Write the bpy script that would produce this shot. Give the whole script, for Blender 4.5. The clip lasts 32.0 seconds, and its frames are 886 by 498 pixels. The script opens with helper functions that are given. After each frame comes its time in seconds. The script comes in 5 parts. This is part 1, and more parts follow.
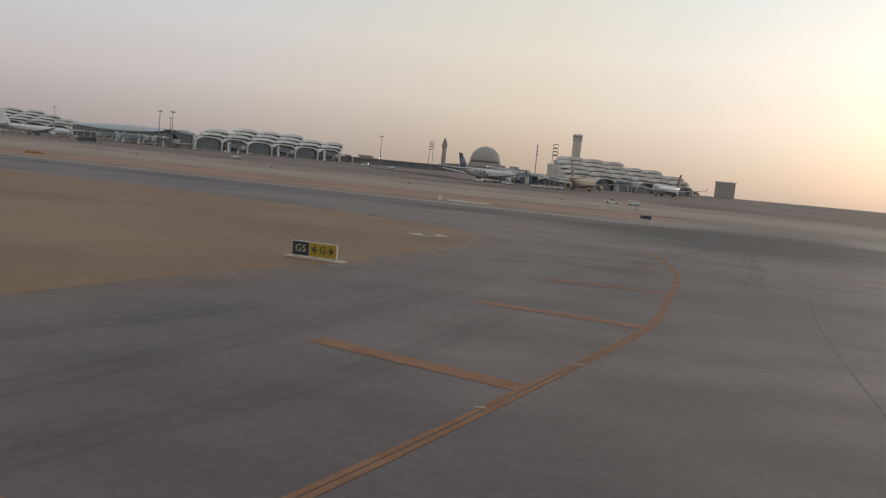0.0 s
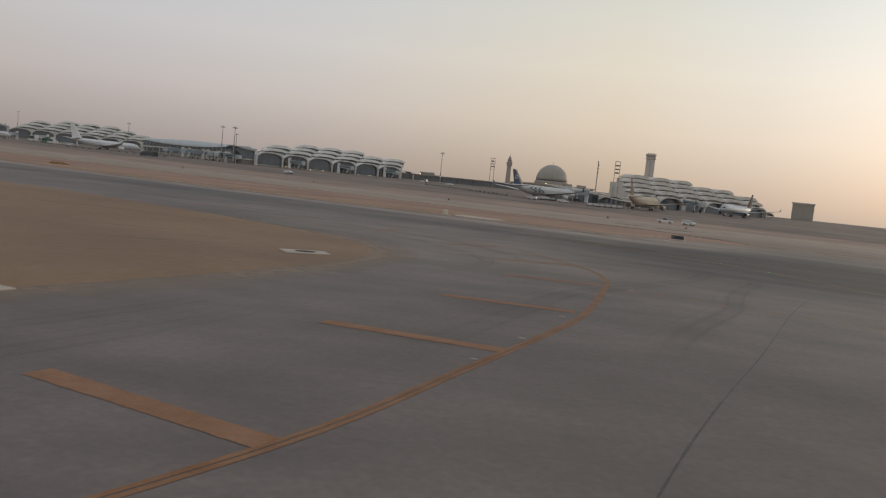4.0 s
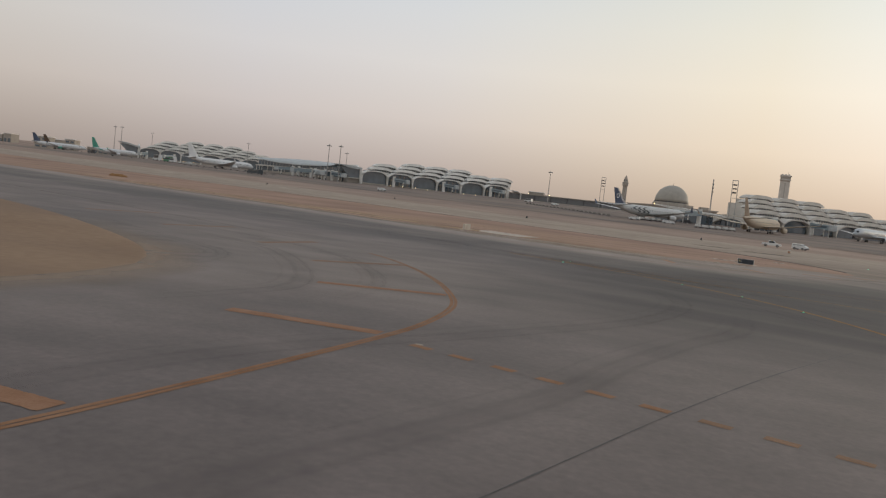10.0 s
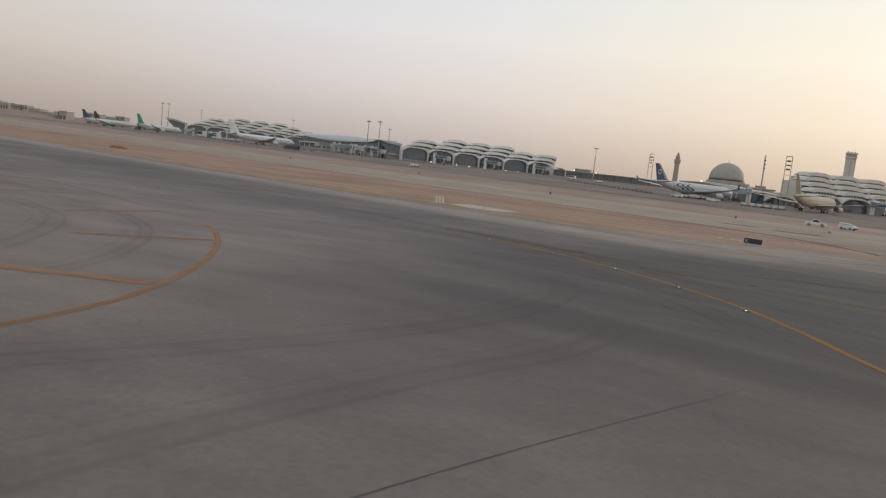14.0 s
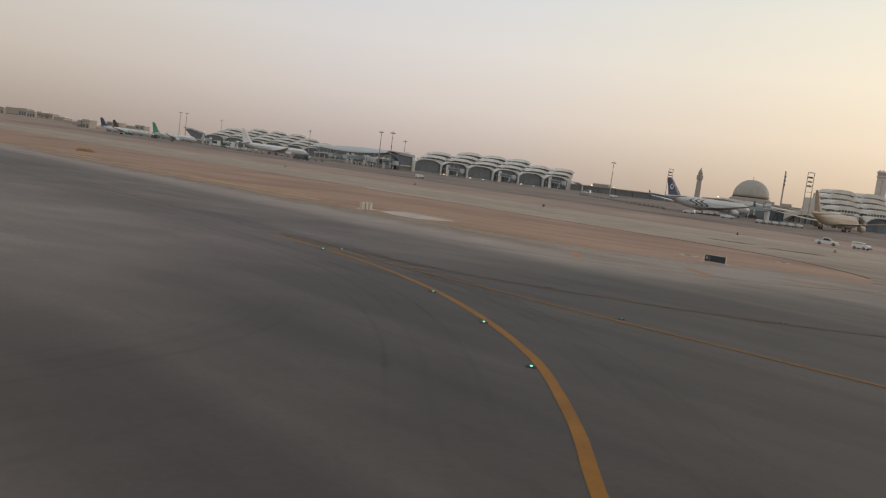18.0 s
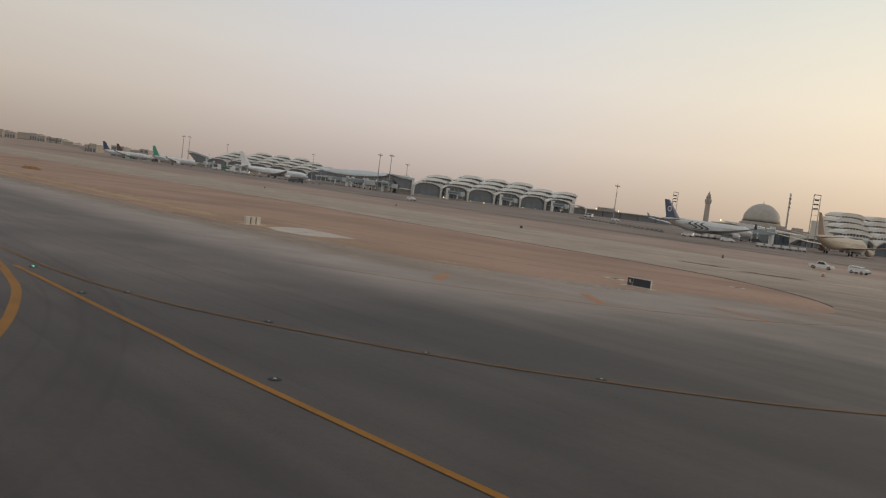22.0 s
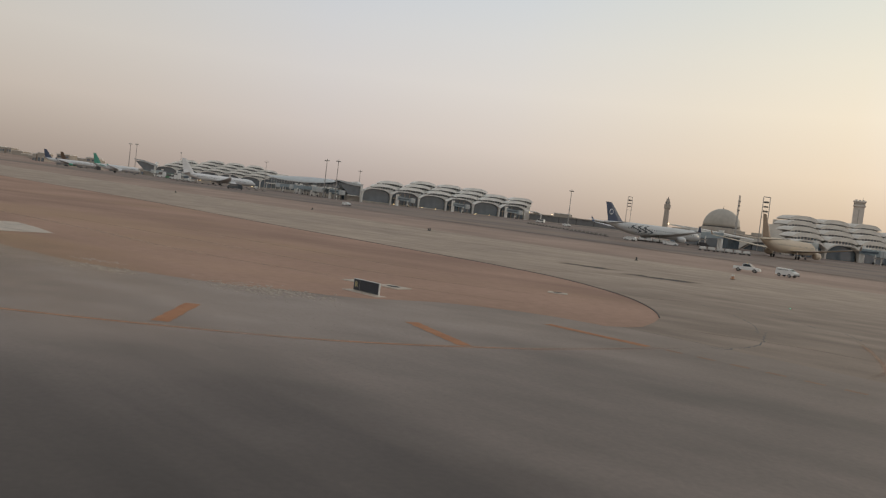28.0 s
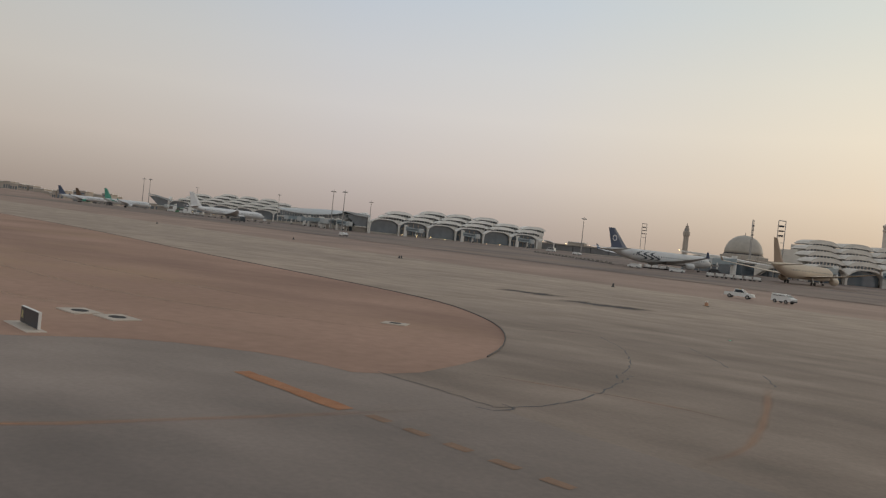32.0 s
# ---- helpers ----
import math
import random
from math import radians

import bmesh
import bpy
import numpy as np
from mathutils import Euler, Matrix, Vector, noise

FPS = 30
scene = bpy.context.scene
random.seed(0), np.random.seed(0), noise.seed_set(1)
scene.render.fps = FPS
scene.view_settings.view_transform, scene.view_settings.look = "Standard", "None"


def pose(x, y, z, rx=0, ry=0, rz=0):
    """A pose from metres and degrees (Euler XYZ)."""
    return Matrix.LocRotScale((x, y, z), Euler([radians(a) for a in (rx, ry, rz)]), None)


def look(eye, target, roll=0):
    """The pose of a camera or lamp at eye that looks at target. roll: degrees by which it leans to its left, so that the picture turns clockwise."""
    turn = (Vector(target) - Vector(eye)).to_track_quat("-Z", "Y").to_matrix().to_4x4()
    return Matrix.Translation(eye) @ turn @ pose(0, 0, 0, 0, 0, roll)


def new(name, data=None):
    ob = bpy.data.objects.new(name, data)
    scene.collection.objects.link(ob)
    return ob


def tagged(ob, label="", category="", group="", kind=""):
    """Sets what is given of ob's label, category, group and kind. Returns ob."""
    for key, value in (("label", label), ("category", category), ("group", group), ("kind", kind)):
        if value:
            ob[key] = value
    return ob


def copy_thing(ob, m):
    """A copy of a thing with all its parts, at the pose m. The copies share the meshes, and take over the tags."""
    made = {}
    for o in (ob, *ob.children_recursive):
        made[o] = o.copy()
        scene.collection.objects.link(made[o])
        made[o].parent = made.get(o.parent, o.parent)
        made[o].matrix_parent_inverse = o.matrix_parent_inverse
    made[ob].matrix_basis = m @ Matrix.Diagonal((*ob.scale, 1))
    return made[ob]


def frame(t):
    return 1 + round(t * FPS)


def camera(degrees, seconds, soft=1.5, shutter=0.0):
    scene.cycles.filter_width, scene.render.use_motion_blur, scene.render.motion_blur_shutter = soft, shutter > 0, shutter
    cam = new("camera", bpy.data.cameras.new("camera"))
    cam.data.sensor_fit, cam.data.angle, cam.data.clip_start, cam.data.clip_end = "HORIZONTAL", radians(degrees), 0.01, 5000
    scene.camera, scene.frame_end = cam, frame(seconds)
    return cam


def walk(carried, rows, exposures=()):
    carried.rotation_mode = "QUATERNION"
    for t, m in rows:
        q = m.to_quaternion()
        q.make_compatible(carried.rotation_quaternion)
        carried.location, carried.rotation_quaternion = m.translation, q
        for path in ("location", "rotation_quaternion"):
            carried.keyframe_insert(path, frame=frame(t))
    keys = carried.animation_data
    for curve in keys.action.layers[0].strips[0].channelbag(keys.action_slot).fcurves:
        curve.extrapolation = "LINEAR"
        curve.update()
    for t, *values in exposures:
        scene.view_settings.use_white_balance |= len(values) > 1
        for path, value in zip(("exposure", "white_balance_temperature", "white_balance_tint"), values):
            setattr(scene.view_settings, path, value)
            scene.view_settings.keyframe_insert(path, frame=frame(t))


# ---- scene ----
EYE = 4.0  # height of the cabin window above the taxiway


def view(x, y, yaw, pitch, roll):
    return pose(x, y, EYE, 0, 0, yaw) @ pose(0, 0, 0, 90 + pitch) @ pose(0, 0, 0, 0, 0, roll)


cam = camera(59.11, 32.0, 1.25)
# seconds, x, y, yaw, pitch, roll
PATH = [
    (0, 0.02, 0.01, -0.973, -5.407, 5.339),
    (0.5, 1.39, 1.54, -0.342, -5.370, 5.690),
    (1, 2.72, 3.08, 0.516, -5.114, 5.588),
    (1.5, 4.00, 4.66, 0.989, -4.881, 5.488),
    (2, 5.15, 6.21, 1.745, -4.676, 5.596),
    (2.5, 6.34, 7.76, 2.394, -4.535, 5.708),
    (3, 7.55, 9.30, 3.384, -4.485, 5.817),
    (3.5, 8.71, 10.76, 3.942, -4.539, 5.907),
    (5.5, 12.78, 16.40, 6.998, -4.627, 5.891),
    (6, 13.76, 17.85, 7.954, -4.837, 6.124),
    (6.5, 14.71, 19.32, 8.653, -4.653, 6.009),
    (7, 15.70, 20.79, 9.619, -4.621, 6.216),
    (7.5, 16.68, 22.28, 10.262, -4.406, 6.151),
    (8, 17.62, 23.77, 11.077, -4.581, 6.193),
    (8.5, 18.57, 25.29, 11.775, -4.460, 6.185),
    (9, 19.40, 26.79, 12.398, -4.420, 5.949),
    (9.5, 20.27, 28.37, 13.193, -4.245, 6.004),
    (10, 21.13, 29.98, 13.674, -3.957, 6.279),
    (10.5, 22.02, 31.57, 14.156, -4.004, 6.269),
    (11, 22.91, 33.15, 14.900, -4.134, 6.260),
    (11.5, 23.68, 34.72, 15.016, -4.025, 5.971),
    (12, 24.53, 36.33, 18.429, -2.819, 4.626),
    (12.5, 25.38, 38.03, 16.970, -6.462, 6.547),
    (13, 26.15, 39.68, 18.383, -7.216, 6.982),
    (13.5, 26.93, 41.29, 17.963, -6.005, 5.854),
    (14, 27.68, 42.85, 17.478, -5.973, 6.423),
    (14.5, 28.45, 44.45, 17.692, -5.874, 6.529),
    (16.5, 31.43, 51.01, 18.513, -5.921, 6.743),
    (17, 32.12, 52.69, 19.160, -5.846, 6.774),
    (17.5, 32.85, 54.37, 19.240, -5.629, 7.075),
    (18, 33.57, 56.04, 19.509, -5.179, 7.198),
    (18.5, 34.24, 57.66, 19.902, -3.959, 7.149),
    (19, 34.94, 59.31, 20.177, -3.162, 7.189),
    (19.5, 35.66, 60.98, 20.215, -3.309, 6.861),
    (20, 36.38, 62.66, 20.484, -3.336, 7.011),
    (20.5, 37.07, 64.33, 20.612, -3.224, 7.203),
    (21, 37.73, 65.96, 20.657, -3.266, 7.004),
    (21.5, 38.42, 67.69, 20.703, -3.292, 7.192),
    (22, 39.12, 69.45, 20.794, -3.490, 7.191),
    (22.5, 39.85, 71.17, 20.122, -3.221, 6.946),
    (23, 40.55, 72.87, 19.871, -3.339, 6.952),
    (23.5, 41.22, 74.59, 19.905, -3.213, 6.955),
    (24, 41.92, 76.41, 19.726, -3.136, 7.000),
    (24.5, 42.64, 78.27, 19.702, -3.158, 7.262),
    (25, 43.34, 80.01, 19.770, -3.151, 7.102),
    (25.5, 44.04, 81.65, 19.725, -3.169, 7.134),
    (27.5, 47.00, 87.76, 19.150, -2.808, 6.860),
    (28, 47.73, 89.35, 18.952, -2.577, 6.732),
    (28.5, 48.43, 90.98, 18.631, -2.572, 6.649),
    (29, 49.21, 92.65, 18.438, -2.363, 6.618),
    (29.5, 50.02, 94.35, 18.251, -2.440, 6.386),
    (30, 50.87, 96.09, 17.543, -1.640, 6.659),
    (30.5, 51.70, 97.85, 16.425, -1.153, 6.557),
    (31, 52.45, 99.57, 16.948, -1.083, 6.557),
    (31.5, 53.23, 101.38, 21.765, -0.589, 5.863),
    (32, 53.99, 103.26, 21.107, -0.455, 5.938),
]
walk(cam, [(t, view(*row)) for t, *row in PATH], ((0, -0.12, 6100, 10), (1, -0.13, 6150, 10), (3, -0.2, 6200, 10), (6, -0.09, 6200, 10), (9, -0.05, 6250, 10), (11, 0.1, 6300, 10), (12, 0.0, 6450, 10), (13, 0.27, 6150, 10), (14, 0.21, 6200, 10), (17, 0.15, 6350, 10), (19, 0.05, 6500, 10), (24, 0.05, 6500, 10), (30, 0.0, 6450, 10), (31, 0.04, 6400, 10), (32, -0.08, 6400, 10)))

# ---- light ----
SUN_AZ, SUN_EL = 38.0, 4.0  # degrees clockwise from +y, degrees above the horizon
world = bpy.data.worlds.new("dusk_sky")
scene.world = world
world.use_nodes = True
wn, wl = world.node_tree.nodes, world.node_tree.links
sky = wn.new("ShaderNodeTexSky")
sky.sky_type, sky.sun_disc = "NISHITA", False
sky.sun_elevation, sky.sun_rotation = radians(SUN_EL), radians(SUN_AZ)
sky.air_density, sky.dust_density, sky.ozone_density, sky.altitude = 1.0, 4.0, 1.0, 600
# dust haze over the clear sky: paler and greyer upwards, mauve-brown at the horizon, warm round the low sun
co = wn.new("ShaderNodeTexCoord")
sep = wn.new("ShaderNodeSeparateXYZ")
wl.new(co.outputs["Generated"], sep.inputs[0])
haze = wn.new("ShaderNodeValToRGB")
HAZE = ((0.0, (0.41, 0.343, 0.308)), (0.03, (0.49, 0.415, 0.374)), (0.09, (0.655, 0.58, 0.532)), (0.16, (0.715, 0.675, 0.64)), (0.22, (0.68, 0.68, 0.675)), (0.30, (0.60, 0.655, 0.705)), (0.55, (0.56, 0.585, 0.62)), (1.0, (0.44, 0.465, 0.50)))
while len(haze.color_ramp.elements) < len(HAZE):
    haze.color_ramp.elements.new(0.5)
for e, (at, c) in zip(haze.color_ramp.elements, HAZE):
    e.position, e.color = at, (*c, 1)
wl.new(sep.outputs["Z"], haze.inputs["Fac"])
dot = wn.new("ShaderNodeVectorMath")
dot.operation = "DOT_PRODUCT"
dot.inputs[1].default_value = Vector((math.sin(radians(SUN_AZ)), math.cos(radians(SUN_AZ)), math.tan(radians(SUN_EL)))).normalized()
wl.new(co.outputs["Generated"], dot.inputs[0])
glow = wn.new("ShaderNodeValToRGB")
GLOW = ((0.0, (0.81, 0.79, 0.745)), (0.2, (0.855, 0.84, 0.812)), (0.4, (0.90, 0.897, 0.912)), (0.6, (0.98, 0.963, 0.94)), (0.76, (1.085, 1.03, 0.91)), (0.86, (1.18, 1.10, 0.92)), (0.93, (1.25, 1.205, 1.08)), (0.97, (1.38, 1.34, 1.22)), (1.0, (1.6, 1.55, 1.38)))
while len(glow.color_ramp.elements) < len(GLOW):
    glow.color_ramp.elements.new(0.5)
for e, (at, c) in zip(glow.color_ramp.elements, GLOW):
    e.position, e.color = at, (*c, 1)
wl.new(dot.outputs["Value"], glow.inputs["Fac"])
clear = wn.new("ShaderNodeVectorMath")
clear.operation = "SCALE"
clear.inputs["Scale"].default_value = 0.01
wl.new(sky.outputs[0], clear.inputs[0])
both = wn.new("ShaderNodeVectorMath")
both.operation = "MULTIPLY"
wl.new(haze.outputs[0], both.inputs[0])
wl.new(glow.outputs[0], both.inputs[1])
total = wn.new("ShaderNodeVectorMath")
wl.new(both.outputs[0], total.inputs[0])
wl.new(clear.outputs[0], total.inputs[1])
wl.new(total.outputs[0], wn["Background"].inputs[0])
wn["Background"].inputs[1].default_value = 1.0

sun_lamp = new("sun", bpy.data.lights.new("sun", "SUN"))
sun_lamp.data.energy, sun_lamp.data.angle, sun_lamp.data.color = 0.6, radians(12), (1.0, 0.82, 0.6)
sun_dir = Vector((math.sin(radians(SUN_AZ)), math.cos(radians(SUN_AZ)), math.tan(radians(SUN_EL))))
sun_lamp.matrix_world = look(sun_dir * 500, (0, 0, 0))


# ---- materials ----
def mat(name, color, rough=0.7, metal=0.0, vary=0.15, scale=1.0, fine=12.0, bump=0.0, tint=None, emit=0.0):
    m = bpy.data.materials.new(name)
    m.use_nodes = True
    n, l = m.node_tree.nodes, m.node_tree.links
    b = n["Principled BSDF"]
    b.inputs["Roughness"].default_value, b.inputs["Metallic"].default_value = rough, metal
    co = n.new("ShaderNodeTexCoord")
    big, small = n.new("ShaderNodeTexNoise"), n.new("ShaderNodeTexNoise")
    big.inputs["Scale"].default_value, big.inputs["Detail"].default_value = scale, 5
    small.inputs["Scale"].default_value, small.inputs["Detail"].default_value = scale * fine, 3
    l.new(co.outputs["Object"], big.inputs["Vector"])
    l.new(co.outputs["Object"], small.inputs["Vector"])
    ramp = n.new("ShaderNodeValToRGB")
    lo = [c * (1 - vary) for c in color]
    hi = [min(1, c * (1 + vary)) for c in (tint or color)]
    ramp.color_ramp.elements[0].position, ramp.color_ramp.elements[1].position = 0.3, 0.7
    ramp.color_ramp.elements[0].color, ramp.color_ramp.elements[1].color = (*lo, 1), (*hi, 1)
    add = n.new("ShaderNodeMath")
    add.operation = "MULTIPLY_ADD"
    add.inputs[1].default_value = 0.35
    l.new(small.outputs["Fac"], add.inputs[0])
    sub = n.new("ShaderNodeMath")
    sub.operation = "MULTIPLY"
    sub.inputs[1].default_value = 0.65
    l.new(big.outputs["Fac"], sub.inputs[0])
    l.new(sub.outputs[0], add.inputs[2])
    l.new(add.outputs[0], ramp.inputs["Fac"])
    last = ramp.outputs["Color"]
    l.new(last, b.inputs["Base Color"])
    if bump:
        bp = n.new("ShaderNodeBump")
        bp.inputs["Strength"].default_value, bp.inputs["Distance"].default_value = bump, 0.05
        l.new(add.outputs[0], bp.inputs["Height"])
        l.new(bp.outputs["Normal"], b.inputs["Normal"])
    if emit:
        b.inputs["Emission Color"].default_value = (*color, 1)
        b.inputs["Emission Strength"].default_value = emit
    return m


def across(m, low, high, dark, soft=4.0, stretch=0.03, dusty=(0.315, 0.255, 0.216), band_amount=0.85, heart=(), pale=()):
    """Rubber wear along the centre of taxiway G and long tyre streaks, mixed over the base colour of a pavement."""
    n, l = m.node_tree.nodes, m.node_tree.links
    b = n["Principled BSDF"]
    base = b.inputs["Base Color"].links[0].from_socket
    co = n.new("ShaderNodeTexCoord")
    dot = n.new("ShaderNodeVectorMath")
    dot.operation = "DOT_PRODUCT"
    dot.inputs[1].default_value = (*NG, 0)
    l.new(co.outputs["Object"], dot.inputs[0])
    along = n.new("ShaderNodeVectorMath")
    along.operation = "DOT_PRODUCT"
    along.inputs[1].default_value = (*DG, 0)
    l.new(co.outputs["Object"], along.inputs[0])
    comb = n.new("ShaderNodeCombineXYZ")
    st = n.new("ShaderNodeMath")
    st.operation = "MULTIPLY"
    st.inputs[1].default_value = stretch
    l.new(along.outputs["Value"], st.inputs[0])
    l.new(st.outputs[0], comb.inputs["X"])
    l.new(dot.outputs["Value"], comb.inputs["Y"])
    streak = n.new("ShaderNodeTexNoise")
    streak.inputs["Scale"].default_value, streak.inputs["Detail"].default_value = 0.35, 6
    l.new(comb.outputs[0], streak.inputs["Vector"])
    mr = n.new("ShaderNodeMapRange")
    mr.interpolation_type = "SMOOTHERSTEP"
    sub = n.new("ShaderNodeMath")
    sub.operation = "SUBTRACT"
    sub.inputs[1].default_value = (low + high) / 2
    l.new(dot.outputs["Value"], sub.inputs[0])
    ab = n.new("ShaderNodeMath")
    ab.operation = "ABSOLUTE"
    l.new(sub.outputs[0], ab.inputs[0])
    mr.inputs["From Min"].default_value, mr.inputs["From Max"].default_value = (high - low) / 2 - soft, (high - low) / 2 + soft
    mr.inputs["To Min"].default_value, mr.inputs["To Max"].default_value = band_amount, 0.1
    l.new(ab.outputs[0], mr.inputs["Value"])
    sr = n.new("ShaderNodeMapRange")
    sr.inputs["From Min"].default_value, sr.inputs["From Max"].default_value = 0.35, 0.65
    l.new(streak.outputs["Fac"], sr.inputs["Value"])
    mul = n.new("ShaderNodeMath")
    mul.operation = "MULTIPLY"
    l.new(mr.outputs[0], mul.inputs[0])
    sr.inputs["To Min"].default_value = 0.6
    l.new(sr.outputs[0], mul.inputs[1])
    mix = n.new("ShaderNodeMix")
    mix.data_type = "RGBA"
    mix.inputs["B"].default_value = (*dark, 1)
    sc = n.new("ShaderNodeMath")
    sc.operation = "MULTIPLY"
    sc.inputs[1].default_value = 0.97
    l.new(mul.outputs[0], sc.inputs[0])
    l.new(sc.outputs[0], mix.inputs["Factor"])
    l.new(base, mix.inputs["A"])
    last = mix.outputs["Result"]
    if dusty:
        # blown dust on the far shoulder and in broad drifts
        edge = n.new("ShaderNodeMapRange")
        edge.interpolation_type = "SMOOTHSTEP"
        edge.inputs["From Min"].default_value, edge.inputs["From Max"].default_value = 96.0, 105.0
        l.new(dot.outputs["Value"], edge.inputs["Value"])
        drift = n.new("ShaderNodeTexNoise")
        drift.inputs["Scale"].default_value, drift.inputs["Detail"].default_value = 0.045, 6
        l.new(co.outputs["Object"], drift.inputs["Vector"])
        dr = n.new("ShaderNodeMapRange")
        dr.inputs["From Min"].default_value, dr.inputs["From Max"].default_value = 0.42, 0.72
        dr.inputs["To Max"].default_value = 0.55
        l.new(drift.outputs["Fac"], dr.inputs["Value"])
        most = n.new("ShaderNodeMath")
        most.operation = "MAXIMUM"
        l.new(edge.outputs[0], most.inputs[0])
        l.new(dr.outputs[0], most.inputs[1])
        part_of = n.new("ShaderNodeMath")
        part_of.operation = "MULTIPLY"
        part_of.inputs[1].default_value = 0.8
        l.new(most.outputs[0], part_of.inputs[0])
        over = n.new("ShaderNodeMix")
        over.data_type = "RGBA"
        over.inputs["B"].default_value = (*dusty, 1)
        l.new(part_of.outputs[0], over.inputs["Factor"])
        l.new(last, over.inputs["A"])
        last = over.outputs["Result"]
    if dusty:
        # the asphalt takes the colour of the concrete where the two meet
        meet = n.new("ShaderNodeMapRange")
        meet.interpolation_type = "SMOOTHSTEP"
        meet.inputs["From Min"].default_value, meet.inputs["From Max"].default_value = 116.0, 131.0
        meet.inputs["To Max"].default_value = 0.85
        l.new(dot.outputs["Value"], meet.inputs["Value"])
        over = n.new("ShaderNodeMix")
        over.data_type = "RGBA"
        over.inputs["B"].default_value = (0.245, 0.192, 0.156, 1)
        l.new(meet.outputs[0], over.inputs["Factor"])
        l.new(last, over.inputs["A"])
        last = over.outputs["Result"]
    # pale dusty places, rubber-black crossing and turn-off, and vignetting painted into the pavement
    for at_, r0_, r1_, amount, tone in [(*spot_, (0.25, 0.2, 0.168)) for spot_ in pale] + [(*spot_, dark) for spot_ in heart]:
        far = n.new("ShaderNodeVectorMath")
        far.operation = "DISTANCE"
        far.inputs[1].default_value = (*at_, 0)
        l.new(co.outputs["Object"], far.inputs[0])
        spot = n.new("ShaderNodeMapRange")
        spot.interpolation_type = "SMOOTHERSTEP"
        spot.inputs["From Min"].default_value, spot.inputs["From Max"].default_value = r0_, r1_
        spot.inputs["To Min"].default_value, spot.inputs["To Max"].default_value = amount, 0.0
        l.new(far.outputs["Value"], spot.inputs["Value"])
        weak = n.new("ShaderNodeMath")
        weak.operation = "MULTIPLY"
        l.new(spot.outputs[0], weak.inputs[0])
        l.new(sr.outputs[0], weak.inputs[1])
        over = n.new("ShaderNodeMix")
        over.data_type = "RGBA"
        over.inputs["B"].default_value = (*tone, 1)
        l.new(weak.outputs[0], over.inputs["Factor"])
        l.new(last, over.inputs["A"])
        last = over.outputs["Result"]
    # aggregate grain, wheel polish and old patches
    for scale_, detail, low_, high_, stretch_ in ((0.4, 10, 0.83, 1.17, 0.6), (7.0, 3, 0.93, 1.07, 1.0), (0.16, 5, 0.90, 1.10, 0.12)):
        spots = n.new("ShaderNodeTexNoise")
        spots.inputs["Scale"].default_value, spots.inputs["Detail"].default_value = scale_, detail
        way = n.new("ShaderNodeMapping")
        way.inputs["Rotation"].default_value = (0, 0, -math.atan2(DG.y, DG.x))
        way.inputs["Scale"].default_value = (stretch_, 1, 1)
        l.new(co.outputs["Object"], way.inputs["Vector"])
        l.new(way.outputs[0], spots.inputs["Vector"])
        r_ = n.new("ShaderNodeMapRange")
        r_.inputs["From Min"].default_value, r_.inputs["From Max"].default_value = 0.3, 0.7
        r_.inputs["To Min"].default_value, r_.inputs["To Max"].default_value = low_, high_
        l.new(spots.outputs["Fac"], r_.inputs["Value"])
        times = n.new("ShaderNodeVectorMath")
        times.operation = "SCALE"
        l.new(last, times.inputs[0])
        l.new(r_.outputs[0], times.inputs["Scale"])
        last = times.outputs[0]
    l.new(last, b.inputs["Base Color"])
    return m


def patches(m, colour, scale_, low_, high_, amount):
    """Patches of another soil, blended over the base colour."""
    n, l = m.node_tree.nodes, m.node_tree.links
    b = n["Principled BSDF"]
    co = n.new("ShaderNodeTexCoord")
    way = n.new("ShaderNodeMapping")
    way.inputs["Rotation"].default_value = (0, 0, -math.atan2(DG.y, DG.x))
    way.inputs["Scale"].default_value = (0.55, 1, 1)
    l.new(co.outputs["Object"], way.inputs["Vector"])
    no = n.new("ShaderNodeTexNoise")
    no.inputs["Scale"].default_value, no.inputs["Detail"].default_value, no.inputs["Roughness"].default_value = scale_, 8, 0.6
    l.new(way.outputs[0], no.inputs["Vector"])
    r_ = n.new("ShaderNodeMapRange")
    r_.interpolation_type = "SMOOTHSTEP"
    r_.inputs["From Min"].default_value, r_.inputs["From Max"].default_value = low_, high_
    r_.inputs["To Max"].default_value = amount
    l.new(no.outputs["Fac"], r_.inputs["Value"])
    mix = n.new("ShaderNodeMix")
    mix.data_type = "RGBA"
    mix.inputs["B"].default_value = (*colour, 1)
    l.new(r_.outputs[0], mix.inputs["Factor"])
    l.new(b.inputs["Base Color"].links[0].from_socket, mix.inputs["A"])
    l.new(mix.outputs["Result"], b.inputs["Base Color"])
    return m


# taxiway G: DG along it (away to the west), NG across it (towards the terminals)
NG = Vector((0.427, 0.904)).normalized()
DG = Vector((-NG.y, NG.x))

